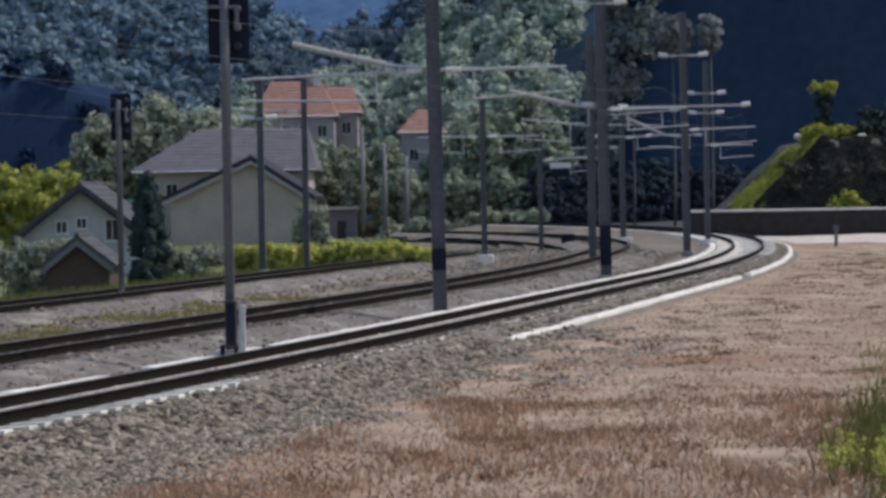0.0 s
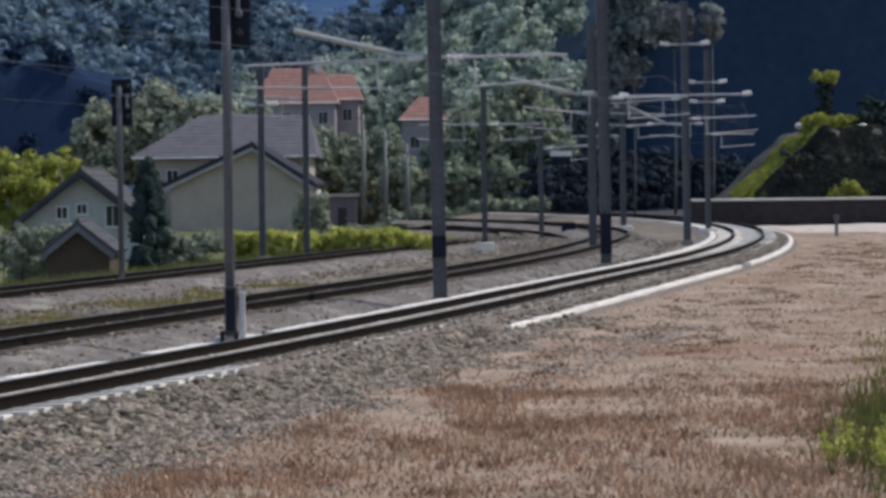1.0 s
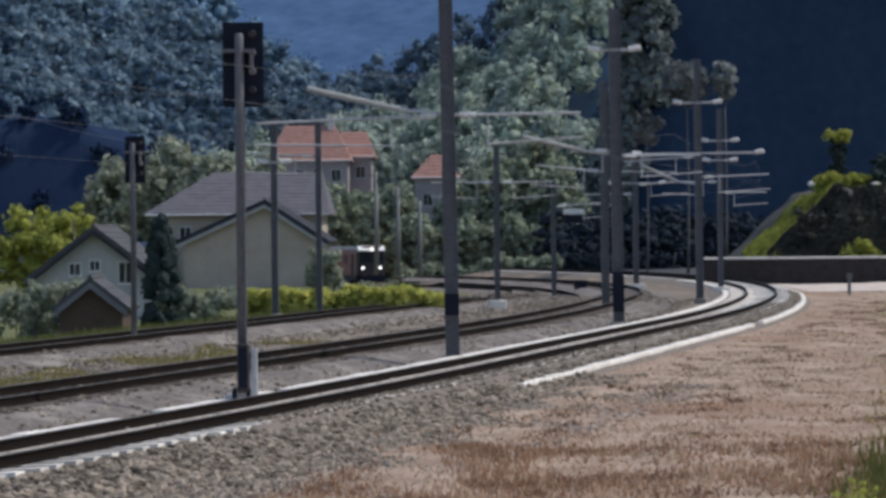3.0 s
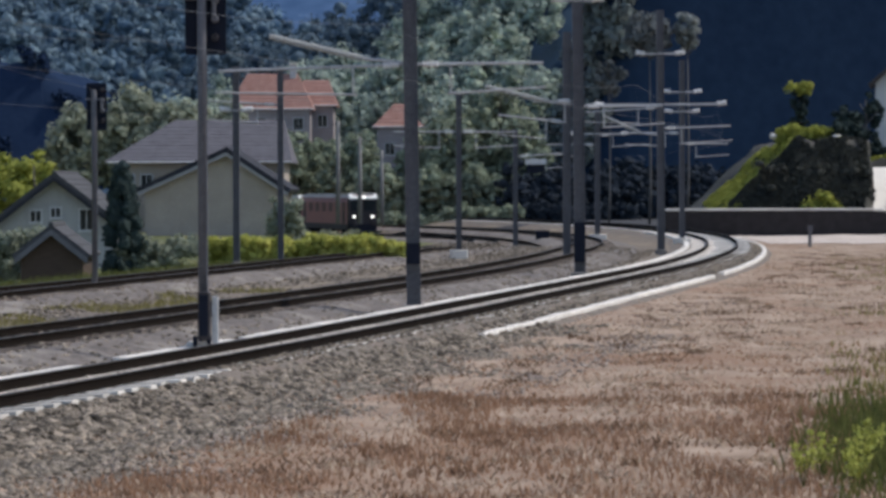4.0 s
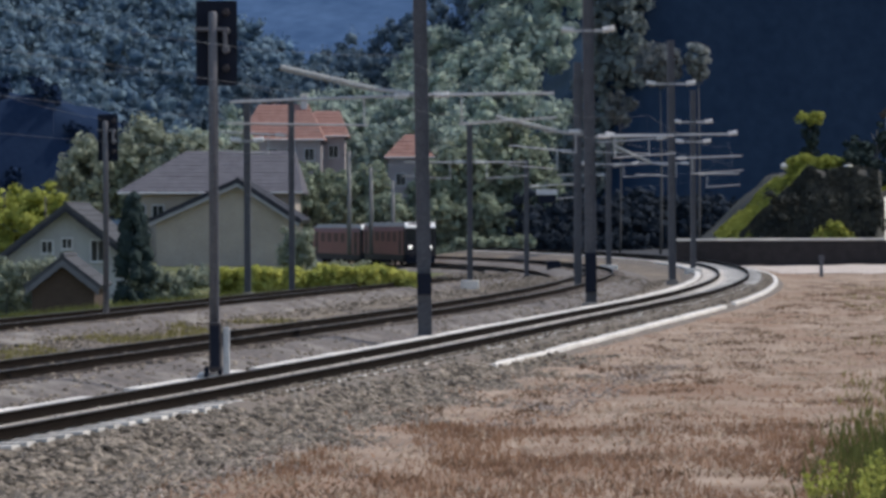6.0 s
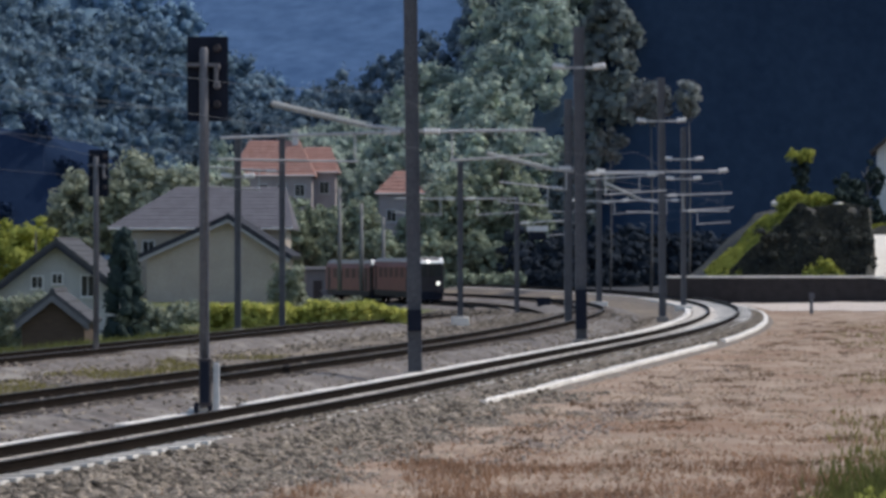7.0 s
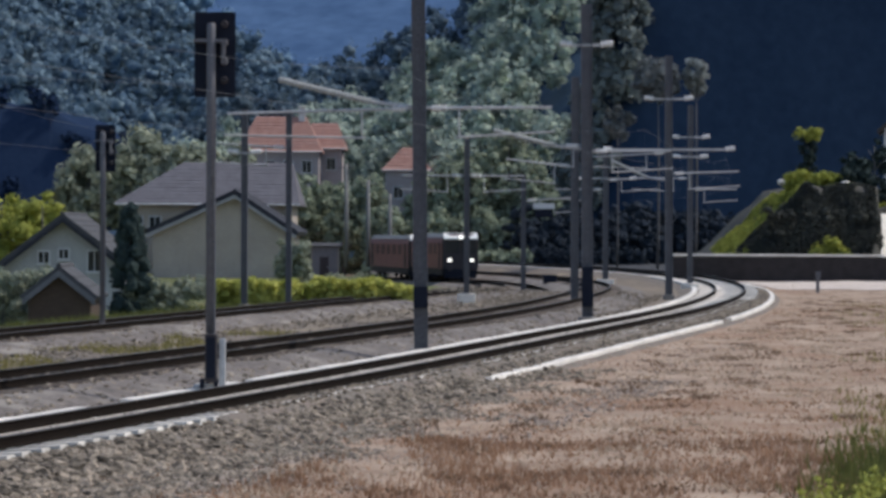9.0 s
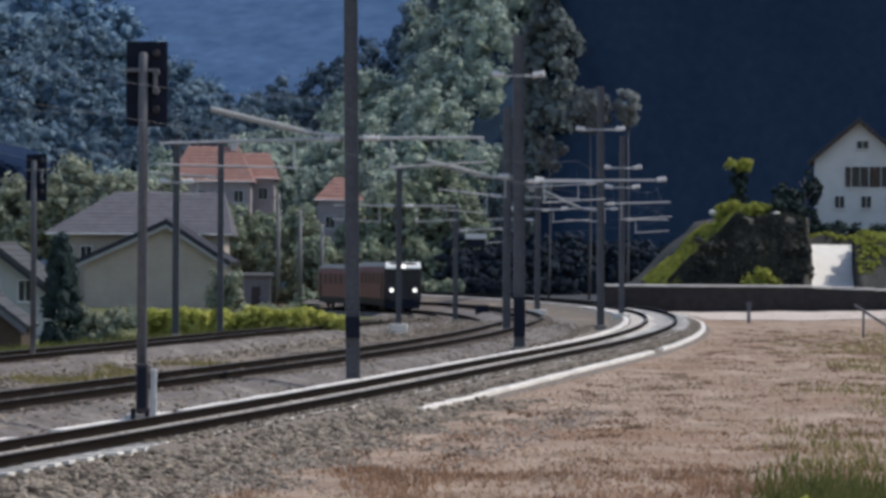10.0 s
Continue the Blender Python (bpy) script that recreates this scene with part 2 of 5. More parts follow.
# Navy leaf and soil colour paints the shade over the left bank
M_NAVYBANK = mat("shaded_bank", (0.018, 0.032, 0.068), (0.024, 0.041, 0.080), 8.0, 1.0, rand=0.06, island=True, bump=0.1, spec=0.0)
M_TREEGREY = mat("grey_leaf", (0.10, 0.115, 0.125), (0.22, 0.235, 0.235), 1.2, 0.85, rand=0.2, island=True, bump=0.5, spec=0.08, through_light=0.3)
M_TREEPALE = mat("pale_grey_leaf", (0.22, 0.24, 0.235), (0.40, 0.42, 0.40), 1.2, 0.85, rand=0.2, island=True, bump=0.5, spec=0.08, through_light=0.3)
M_IVY = mat("ivy_leaf", (0.028, 0.032, 0.034), (0.078, 0.080, 0.066), 0.9, 0.8, rand=0.25, island=True, bump=0.5, spec=0.06, through_light=0.2)
M_PALEBED = mat("pale_ballast_bed", (0.42, 0.375, 0.325), (0.68, 0.62, 0.555), 0.35, 0.95, bump=0.6)
M_LAMP = glow("lit_lens", (1.0, 0.97, 0.92), 1.5)


# ---- mesh helpers ----
class Geo:
    """Collects vertices and faces of one mesh."""

    def __init__(self):
        self.v, self.f, self.m = [], [], []

    def add(self, verts, faces, k=0):
        o = len(self.v)
        self.v.extend([tuple(p) for p in verts])
        self.f.extend([tuple(i + o for i in f) for f in faces])
        self.m.extend([k] * len(faces))
        return self

    def box(self, x0, x1, y0, y1, z0, z1, b=0.0, k=0):
        if b <= 0:
            vs = [(x, y, z) for z in (z0, z1) for y in (y0, y1) for x in (x0, x1)]
            fs = [(0, 2, 3, 1), (4, 5, 7, 6), (0, 1, 5, 4), (2, 6, 7, 3), (0, 4, 6, 2), (1, 3, 7, 5)]
            return self.add(vs, fs, k)
        rings = []
        for z, d in ((z0, b), (z0 + b, 0), (z1 - b, 0), (z1, b)):
            c = b
            rings.append([(x0 + d, y0 + d + c, z), (x0 + d + c, y0 + d, z), (x1 - d - c, y0 + d, z), (x1 - d, y0 + d + c, z),
                          (x1 - d, y1 - d - c, z), (x1 - d - c, y1 - d, z), (x0 + d + c, y1 - d, z), (x0 + d, y1 - d - c, z)])
        return self.loft(rings, True, k)

    def loft(self, rings, caps=True, k=0, closed=True):
        n = len(rings[0])
        vs = [p for r in rings for p in r]
        fs = []
        for i in range(len(rings) - 1):
            for j in range(n if closed else n - 1):
                a, b = i * n + j, i * n + (j + 1) % n
                fs.append((a, b, b + n, a + n))
        if caps and closed:
            fs.append(tuple(range(n))[::-1])
            fs.append(tuple(range((len(rings) - 1) * n, len(rings) * n)))
        return self.add(vs, fs, k)

    def tube(self, p, q, r0, r1=None, n=8, k=0):
        p, q = Vector(p), Vector(q)
        r1 = r0 if r1 is None else r1
        d = (q - p).normalized()
        e = d.orthogonal().normalized()
        g = d.cross(e)
        rings = []
        for c, r in ((p, r0), (q, r1)):
            rings.append([c + (e * math.cos(2 * math.pi * i / n) + g * math.sin(2 * math.pi * i / n)) * r for i in range(n)])
        return self.loft(rings, True, k)

    def turned(self, profile, n=12, k=0, at=(0, 0, 0)):
        rings = [[(at[0] + r * math.cos(2 * math.pi * i / n), at[1] + r * math.sin(2 * math.pi * i / n), at[2] + z) for i in range(n)] for r, z in profile]
        return self.loft(rings, True, k)

    def prism(self, poly, y0, y1, k=0):
        """A polygon in x and z, pushed along y."""
        return self.loft([[(x, y0, z) for x, z in poly], [(x, y1, z) for x, z in poly]], True, k)

    def mesh(self, name, mats, smooth=False):
        me = bpy.data.meshes.new(name)
        me.from_pydata(self.v, [], self.f)
        for m in mats if isinstance(mats, (list, tuple)) else [mats]:
            me.materials.append(m)
        me.polygons.foreach_set("material_index", self.m)
        bm = bmesh.new()
        bm.from_mesh(me)
        bmesh.ops.recalc_face_normals(bm, faces=bm.faces)
        bm.to_mesh(me)
        bm.free()
        if smooth:
            me.polygons.foreach_set("use_smooth", [True] * len(me.polygons))
        return me


def ribbed(p, q, r, n, thin=0.55):
    """A stack of sheds turned as one piece between two points."""
    p, q = Vector(p), Vector(q)
    d = (q - p).normalized()
    e = d.orthogonal().normalized()
    g = d.cross(e)
    rings = []
    for i in range(n):
        for u, k in ((0.0, thin), (0.25, 1.0), (0.6, 1.0), (0.85, thin)):
            c = p.lerp(q, (i + u) / n)
            rings.append([c + (e * math.cos(0.6283 * j) + g * math.sin(0.6283 * j)) * r * k for j in range(10)])
    return Geo().loft(rings)


def part(name, geo, material, parent, label="", smooth=False):
    me = geo if isinstance(geo, bpy.types.Mesh) else geo.mesh(name, material, smooth)
    ob = new(name, me)
    ob.parent = parent
    if label:
        ob["label"] = label
    return ob


def thing(name, m, label, category, group="", kind=""):
    ob = new(name)
    ob.matrix_basis = m
    return tagged(ob, label, category, group, kind)


def arrays(name, verts, faces, material, smooth=False):
    """A mesh from numpy arrays; all faces have the same count of corners."""
    me = bpy.data.meshes.new(name)
    nv, nf, c = len(verts), len(faces), faces.shape[1]
    me.vertices.add(nv)
    me.vertices.foreach_set("co", np.ascontiguousarray(verts, dtype=np.float32).ravel())
    me.loops.add(nf * c)
    me.loops.foreach_set("vertex_index", np.ascontiguousarray(faces, dtype=np.int32).ravel())
    me.polygons.add(nf)
    me.polygons.foreach_set("loop_start", np.arange(0, nf * c, c, dtype=np.int32))
    me.polygons.foreach_set("use_smooth", np.full(nf, smooth))
    me.materials.append(material)
    me.update(calc_edges=True)
    return me


def ico(level):
    bm = bmesh.new()
    bmesh.ops.create_icosphere(bm, subdivisions=level, radius=1.0)
    v = np.array([p.co[:] for p in bm.verts])
    f = np.array([[q.index for q in p.verts] for p in bm.faces])
    bm.free()
    return v, f


ICO1, ICO2 = ico(1), ico(2)
RNG = np.random.default_rng(7)


def blobs(centres, radii, squash=0.8, rough=0.35, level=1):
    """Crumpled clumps of foliage as one pair of arrays."""
    bv, bf = ICO1 if level == 1 else ICO2
    n = len(centres)
    d = 1.0 + RNG.uniform(-rough, rough, (n, len(bv), 1))
    a = RNG.uniform(0, 2 * math.pi, n)
    v = bv[None] * d
    x = v[..., 0] * np.cos(a)[:, None] - v[..., 1] * np.sin(a)[:, None]
    y = v[..., 0] * np.sin(a)[:, None] + v[..., 1] * np.cos(a)[:, None]
    v = np.stack([x, y, v[..., 2] * squash], -1) * np.asarray(radii)[:, None, None] + np.asarray(centres)[:, None, :]
    f = bf[None] + (np.arange(n) * len(bv))[:, None, None]
    return v.reshape(-1, 3), f.reshape(-1, 3)


def leaves(centres, radii, per, size, spread=(0.8, 1.3)):
    """Small leaf sprays strewn round clumps, lying roughly along the clump's surface."""
    c = np.repeat(np.asarray(centres), per, 0)
    r = np.repeat(np.asarray(radii), per)
    n = len(c)
    d = RNG.normal(size=(n, 3))
    d[:, 2] += 0.25
    d /= np.linalg.norm(d, axis=1, keepdims=True)
    p = c + d * (r * RNG.uniform(*spread, n))[:, None]
    q = d + RNG.normal(size=(n, 3)) * 0.45
    q /= np.linalg.norm(q, axis=1, keepdims=True)
    u = np.cross(q, RNG.normal(size=(n, 3)))
    u /= np.linalg.norm(u, axis=1, keepdims=True) + 1e-6
    w = np.cross(q, u)
    s = (size * RNG.uniform(0.5, 1.5, n))[:, None]
    v = np.stack([p - u * s, p - u * s * 0.2 + w * s * 0.6, p + u * s, p - u * s * 0.1 - w * s * 0.6], 1).reshape(-1, 3)
    f = np.arange(n * 4).reshape(-1, 4)
    return v, f


# ---- the lines of the tracks, in plan ----
def route(x, y, slope, pieces, step=0.5):
    """Points and headings: pieces of (length, curvature); heading from +y towards +x."""
    a = math.atan(slope)
    out = [(x, y, a)]
    for length, curve in pieces:
        for _ in range(int(length / step)):
            a += curve * step
            x += math.sin(a) * step
            y += math.cos(a) * step
            out.append((x, y, a))
    return out


ROUTE_1 = route(-11.12, 20.0, 0.28, [(18, 0), (31, -0.0013), (25.5, 0), (50, -1 / 398), (120, -1 / 300)])
ROUTE_2 = route(-15.12, 25.0, 0.25, [(47, 0), (14, -0.00122), (60, -1 / 420), (115, -1 / 300)])
GRADE = 0.0107  # the far track falls away beyond the straight
ROUTE_3 = route(-21.86, 30.0, 0.22, [(94, 0), (250, -1 / 255)])


def fall(rt, y):
    return -GRADE * max(0.0, y - 125.0) * (1.0 if rt is ROUTE_3 else 0.45 if rt is ROUTE_2 else 0.0)


def along(rt, i, off=0.0, z=0.0):
    x, y, a = rt[i]
    return (x + math.cos(a) * off, y - math.sin(a) * off, z + fall(rt, y))


def sweep(rt, profile, i0=0, i1=None, step=4, wobble=0.0):
    """A profile of (offset, z) swept along a route."""
    rings = []
    idx = list(range(i0, (i1 or len(rt)) - 1, step))
    for i in idx:
        x, y, a = rt[i]
        w = wobble * noise.noise((x * 0.35, y * 0.35, 3.1)) + fall(rt, y)
        rings.append([(x + math.cos(a) * o, y - math.sin(a) * o, z + w) for o, z in profile])
    return rings


# ---- ground, ballast, tracks ----
Y1 = np.array([p[1] for p in ROUTE_1])
X1 = np.array([p[0] for p in ROUTE_1])
Y3 = np.array([p[1] for p in ROUTE_3])
X3 = np.array([p[0] for p in ROUTE_3])


def ground_z(x, y):
    """Height of the ground sheet."""
    right = x - np.interp(y, Y1, X1)
    left = np.interp(y, Y3, X3) - x
    z = np.full(np.shape(x), -0.46)
    z = z + 0.16 * np.clip((right - 7) / 12, 0, 1)
    z = z - GRADE * np.clip(y - 125, 0, 160) * np.interp(right, [-10.5, -6.0, -2.5], [1.0, 0.45, 0.0]) * (y < 420)
    z = z - 1.1 * np.clip((left - 4.5) / 5, 0, 1) * np.clip((170 - y) / 25, 0, 1)
    z = z + 0.65 * np.clip((left - 3) / 6, 0, 1) * np.clip((y - 165) / 25, 0, 1)
    z = z + 0.05 * np.sin(x * 1.3 + y * 0.5) * np.sin(y * 0.8 - x * 0.4) * (right > 3.2)
    return z


def grid_sheet(name, xs, ys, zf, material):
    gx, gy = np.meshgrid(xs, ys)
    v = np.stack([gx, gy, zf(gx, gy)], -1).reshape(-1, 3)
    nx, ny = len(xs), len(ys)
    i, j = np.meshgrid(np.arange(nx - 1), np.arange(ny - 1))
    a = (j * nx + i).ravel()
    f = np.stack([a, a + 1, a + nx + 1, a + nx], 1)
    return arrays(name, v, f, material, True)


gxs = np.concatenate([np.linspace(-900, -60, 20), np.linspace(-58, 58, 150), np.linspace(60, 900, 20)])
gys = np.concatenate([np.linspace(-300, 5, 12), np.linspace(8, 260, 260), np.linspace(270, 2600, 30)])
ground = tagged(new("ground", grid_sheet("ground", gxs, gys, ground_z, M_GROUND)), "dry brown earth and withered grass beside the tracks", "ground", kind="structure")



def strip(name, o_left, o_right, y0, y1, lift, material, label, n=14):
    """A sheet between two lines, o_left(y) to o_right(y), lying just above the ground."""
    ys = np.arange(y0, y1, 1.5)
    u = np.linspace(0, 1, n)
    a, b = o_left(ys), o_right(ys)
    gx = a[:, None] * (1 - u)[None] + b[:, None] * u[None]
    gy = np.repeat(ys[:, None], n, 1)
    v = np.stack([gx, gy, ground_z(gx, gy) + lift], -1).reshape(-1, 3)
    i, j = np.meshgrid(np.arange(n - 1), np.arange(len(ys) - 1))
    q = (j * n + i).ravel()
    f = np.stack([q, q + 1, q + n + 1, q + n], 1)
    return tagged(new(name, arrays(name, v, f, material, True)), label, "ground", kind="structure")


M_YARD = mat("yard_gravel", (0.086, 0.069, 0.055), (0.220, 0.180, 0.145), 0.9, 0.95, bump=0.8, fine=5.0, c=(0.255, 0.205, 0.145))
M_MEADOW = mat("meadow", (0.060, 0.075, 0.025), (0.13, 0.14, 0.050), 1.6, 0.95, bump=0.7, c=(0.17, 0.155, 0.07))
strip("yard", lambda y: np.interp(y, Y3, X3) - 1.0, lambda y: np.interp(y, Y1, X1) + 1.0, 30, 300, 0.03, M_YARD, "grey-brown gravel yard between the tracks")
strip("meadow", lambda y: np.interp(y, Y3, X3) - 40.0, lambda y: np.interp(y, Y3, X3) - 2.0, 30, 300, 0.03, M_MEADOW, "rough green meadow beyond the far track", 40)

strip("sandy_path", lambda y: np.interp(y, Y1, X1) + 3.2, lambda y: np.interp(y, Y1, X1) + 40.0, 156, 184, 0.035, M_SAND, "pale sandy path in front of the wall", 30)

# Dark sheet over the ground paints the shade below the hill
M_SHADEEARTH = mat("shade_earth", (0.034, 0.036, 0.042), (0.060, 0.060, 0.064), 1.5, 0.95, bump=0.6)
strip("shaded_ground", lambda y: np.interp(y, Y1, X1) + 1.5, lambda y: np.interp(y, Y1, X1) + 30.0, 190, 300, 0.045, M_SHADEEARTH, "ground at the shaded hill's foot, darkened for its shade", 20)

CANT = 0.035
BED_1 = [(-2.9, -0.48), (-2.2, -0.3), (-1.55, -0.255), (0, -0.257), (1.55, -0.23), (2.0, -0.31), (2.6, -0.50)]
bed1 = Geo().loft(sweep(ROUTE_1, BED_1, 0, None, 2, 0.02), False, closed=False)
tagged(new("ballast_bed", bed1.mesh("ballast_bed", M_BALLAST, True)), "grey crushed-stone ballast bed under the main track", "ballast", kind="structure")
crown1 = Geo().loft(sweep(ROUTE_1, [(-1.62, -0.27), (-1.5, -0.215), (-0.5, -0.206), (0.5, -0.206), (0.80, -0.202), (0.82, -0.25)], 0, next(i for i, p in enumerate(ROUTE_1) if p[1] > 192), 2, 0.012), False, closed=False)
tagged(new("ballast_crown", crown1.mesh("ballast_crown", M_PALEBED, True)), "pale ballast between the sleepers of the main track", "ballast", kind="structure")
cut = next(i for i, p in enumerate(ROUTE_1) if p[1] > 43)
for name_, prof, i0_, i1_ in (("near", [(0.80, -0.27), (0.83, -0.252), (1.5, -0.25), (1.66, -0.29)], 0, cut + 2),
                              ("far", [(0.80, -0.26), (0.87, -0.182), (1.15, -0.152), (1.42, -0.150), (1.75, -0.27)], cut, None)):
    crown_edge = Geo().loft(sweep(ROUTE_1, prof, i0_, i1_, 2, 0.03), False, closed=False)
    tagged(new("ballast_crown", crown_edge.mesh("ballast_crown", M_BALLAST, True)), "grey ballast over the sleeper ends of the main track", "ballast", kind="structure")
bed2 = Geo().loft(sweep(ROUTE_2, [(-2.6, -0.47), (-1.7, -0.2), (1.7, -0.2), (2.9, -0.44)], 0, None, 2, 0.05), False, closed=False)
M_OLDBED = mat("old_ballast", (0.080, 0.068, 0.062), (0.200, 0.172, 0.155), 0.5, 0.95, bump=0.8, fine=4.0, c=(0.24, 0.215, 0.19))
tagged(new("ballast_bed", bed2.mesh("ballast_bed", M_OLDBED, True)), "brownish old ballast under the second track", "ballast", kind="structure")
bed3 = Geo().loft(sweep(ROUTE_3, [(-2.4, -0.47), (-1.6, -0.19), (1.6, -0.19), (2.6, -0.45)], 0, None, 2, 0.05), False, closed=False)
tagged(new("ballast_bed", bed3.mesh("ballast_bed", M_OLDBED, True)), "brownish old ballast under the far track", "ballast", kind="structure")

RAIL_FOOT = [(-0.07, -0.17), (0.07, -0.17), (0.07, -0.155), (0.012, -0.13), (0.012, -0.045), (0.034, -0.035), (0.036, -0.008), (-0.036, -0.008), (-0.034, -0.035), (-0.012, -0.045), (-0.012, -0.13), (-0.07, -0.155)]
RAIL_HEAD = [(-0.034, -0.008), (0.034, -0.008), (0.028, 0.001), (-0.028, 0.001)]


def sleeper_mesh(name, material, half=1.36):
    g = Geo()
    g.loft([[(-half, -0.15, -0.40), (-half, 0.15, -0.40), (-half, 0.13, -0.17), (-half, -0.13, -0.17)],
            [(-0.45, -0.12, -0.40), (-0.45, 0.12, -0.40), (-0.45, 0.09, -0.19), (-0.45, -0.09, -0.19)],
            [(0.45, -0.12, -0.40), (0.45, 0.12, -0.40), (0.45, 0.09, -0.19), (0.45, -0.09, -0.19)],
            [(half, -0.15, -0.40), (half, 0.15, -0.40), (half, 0.13, -0.17), (half, -0.13, -0.17)]])
    return g.mesh(name, material)


def track(rt, label, cant, sleeper_mat, singles, first):
    t = thing("railway_track", Matrix(), label, "railway track", kind="structure")
    for side in (-0.7525, 0.7525):
        dz = cant * side
        r = part("rail", Geo().loft(sweep(rt, [(side + o, z + dz) for o, z in RAIL_FOOT], 0, None, 4), True), M_RAIL, t, "rusty steel rail, darkened for the shade on its sides")
        part("running_surface", Geo().loft(sweep(rt, [(side + o, z + dz) for o, z in RAIL_HEAD], 0, None, 4), True), M_RAILTOP, r, "polished rail head")
    me = sleeper_mesh("sleeper", sleeper_mat)
    base_v = np.array([v.co[:] for v in me.vertices])
    rest_v, rest_f, count = [], [], 0
    faces = [tuple(p.vertices) for p in me.polygons]
    total = int((len(rt) - 2) * 0.5 / 0.6)
    for k in range(total):
        s = k * 0.6 / 0.5
        i, u = int(s), s - int(s)
        x = rt[i][0] * (1 - u) + rt[i + 1][0] * u
        y = rt[i][1] * (1 - u) + rt[i + 1][1] * u
        m = Matrix.Translation((x, y, fall(rt, y))) @ Matrix.Rotation(-rt[i][2] + random.uniform(-0.02, 0.02), 4, "Z") @ Matrix.Translation((random.uniform(-0.05, 0.05), 0, 0)) @ Matrix.Rotation(-math.atan(cant), 4, "Y")
        if first <= k < first + singles:
            ob = new("sleeper", me)
            ob.parent = t
            ob.matrix_basis = m
        else:
            o = len(rest_v)
            rest_v.extend([(m @ Vector(v))[:] for v in base_v])
            rest_f.extend([tuple(q + o for q in f) for f in faces])
    g = Geo()
    g.v, g.f, g.m = rest_v, rest_f, [0] * len(rest_f)
    tagged(part("sleeper_row", g, sleeper_mat, t), kind="stuff")
    return t


track(ROUTE_1, "main track with dark rails on pale concrete sleepers", CANT, M_SLEEPER, 290, 12)
track(ROUTE_2, "second track with rusty rails on old dark sleepers", 0.0, M_OLDSLEEPER, 0, 0)
track(ROUTE_3, "far track with rusty rails on old dark sleepers", 0.0, M_OLDSLEEPER, 0, 0)


def trough(rt, off, y0, y1, z, width, gap, label):
    """A run of concrete cable trough lids along a track."""
    t = thing("cable_trough", Matrix(), label, "cable trough", kind="structure")
    i = 0
    lid = Geo().box(-width / 2, width / 2, -0.49, 0.49, -0.25, 0.04, 0.015).mesh("lid", M_KERB)
    for i in range(0, len(rt) - 2, 2):
        x, y, a = rt[i]
        if y < y0 or y > y1 or any(p < y < q for p, q in gap):
            continue
        ob = new("lid", lid)
        ob.parent = t
        ob.matrix_basis = Matrix.Translation((x + math.cos(a) * off, y - math.sin(a) * off, z + random.uniform(-0.012, 0.012))) @ Matrix.Rotation(-a + random.uniform(-0.02, 0.02), 4, "Z")
    return t


trough(ROUTE_1, -1.85, 28, 185, -0.225, 0.30, [(46.0, 47.6), (50.9, 52.4), (52.8, 54.2)], "pale concrete cable trough along the main track")
trough(ROUTE_1, 2.1, 58, 185, -0.32, 0.24, [(96, 99)], "pale concrete cable trough at the foot of the ballast")


def scatter_stones(n, rt, o0, o1, y0, y1, s0, s1, zf, name, label, material=None):
    yy = y0 + (y1 - y0) * RNG.random(n) ** 1.6
    ys = np.array([p[1] for p in rt])
    xs = np.interp(yy, ys, np.array([p[0] for p in rt]))
    off = RNG.uniform(o0, o1, n)
    c = np.stack([xs + off, yy, zf(off) + RNG.uniform(-0.02, 0.03, n)], 1)
    v, f = blobs(c, RNG.uniform(s0, s1, n), 0.7, 0.35)
    ob = new(name, arrays(name, v, f, material or M_STONE))
    return tagged(ob, label, "gravel", kind="stuff")


M_DUSTSTONE = mat("dusty_stone", (0.20, 0.16, 0.13), (0.42, 0.35, 0.30), 0.3, 0.95, rand=0.4, island=True, bump=0.3)
M_OLDSTONE = mat("brown_stone", (0.108, 0.088, 0.070), (0.32, 0.27, 0.215), 0.3, 0.95, rand=0.5, island=True, bump=0.3)
scatter_stones(2200, ROUTE_1, 2.6, 5.4, 34, 80, 0.012, 0.034, lambda o: np.full(len(o), -0.475), "scattered_gravel", "pale gravel scattered over the dry ground", M_DUSTSTONE)
bo = np.array([p[0] for p in BED_1])
bz = np.array([p[1] for p in BED_1])
scatter_stones(9000, ROUTE_1, 1.42, 2.0, 26, 150, 0.03, 0.075, lambda o: np.interp(o, bo, bz), "ballast_stones", "loose grey ballast stones beside the sleepers")
scatter_stones(12000, ROUTE_1, 1.9, 3.9, 26, 64, 0.035, 0.11, lambda o: np.interp(o, bo, bz), "ballast_stones", "loose grey ballast stones on the bed's shoulder")
scatter_stones(5000, ROUTE_1, 3.3, 4.9, 25, 56, 0.02, 0.06, lambda o: np.full(len(o), -0.475), "scattered_gravel", "grey gravel spilled at the foot of the ballast", M_OLDSTONE)
scatter_stones(5000, ROUTE_1, 3.8, 6.3, 25, 60, 0.015, 0.05, lambda o: np.full(len(o), -0.475), "scattered_gravel", "dusty pale gravel in the dry ground", M_DUSTSTONE)
scatter_stones(6000, ROUTE_1, -0.62, 0.62, 26, 110, 0.025, 0.05, lambda o: np.full(len(o), -0.224), "ballast_stones", "pale ballast stones between the rails", M_STONEPALE)
scatter_stones(5000, ROUTE_1, 0.86, 1.6, 26, 110, 0.025, 0.045, lambda o: np.full(len(o), -0.25), "ballast_stones", "grey ballast stones between the sleeper ends")
scatter_stones(4000, ROUTE_1, 0.95, 1.5, 44, 120, 0.03, 0.06, lambda o: np.full(len(o), -0.16), "ballast_stones", "grey ballast stones covering the sleeper ends")
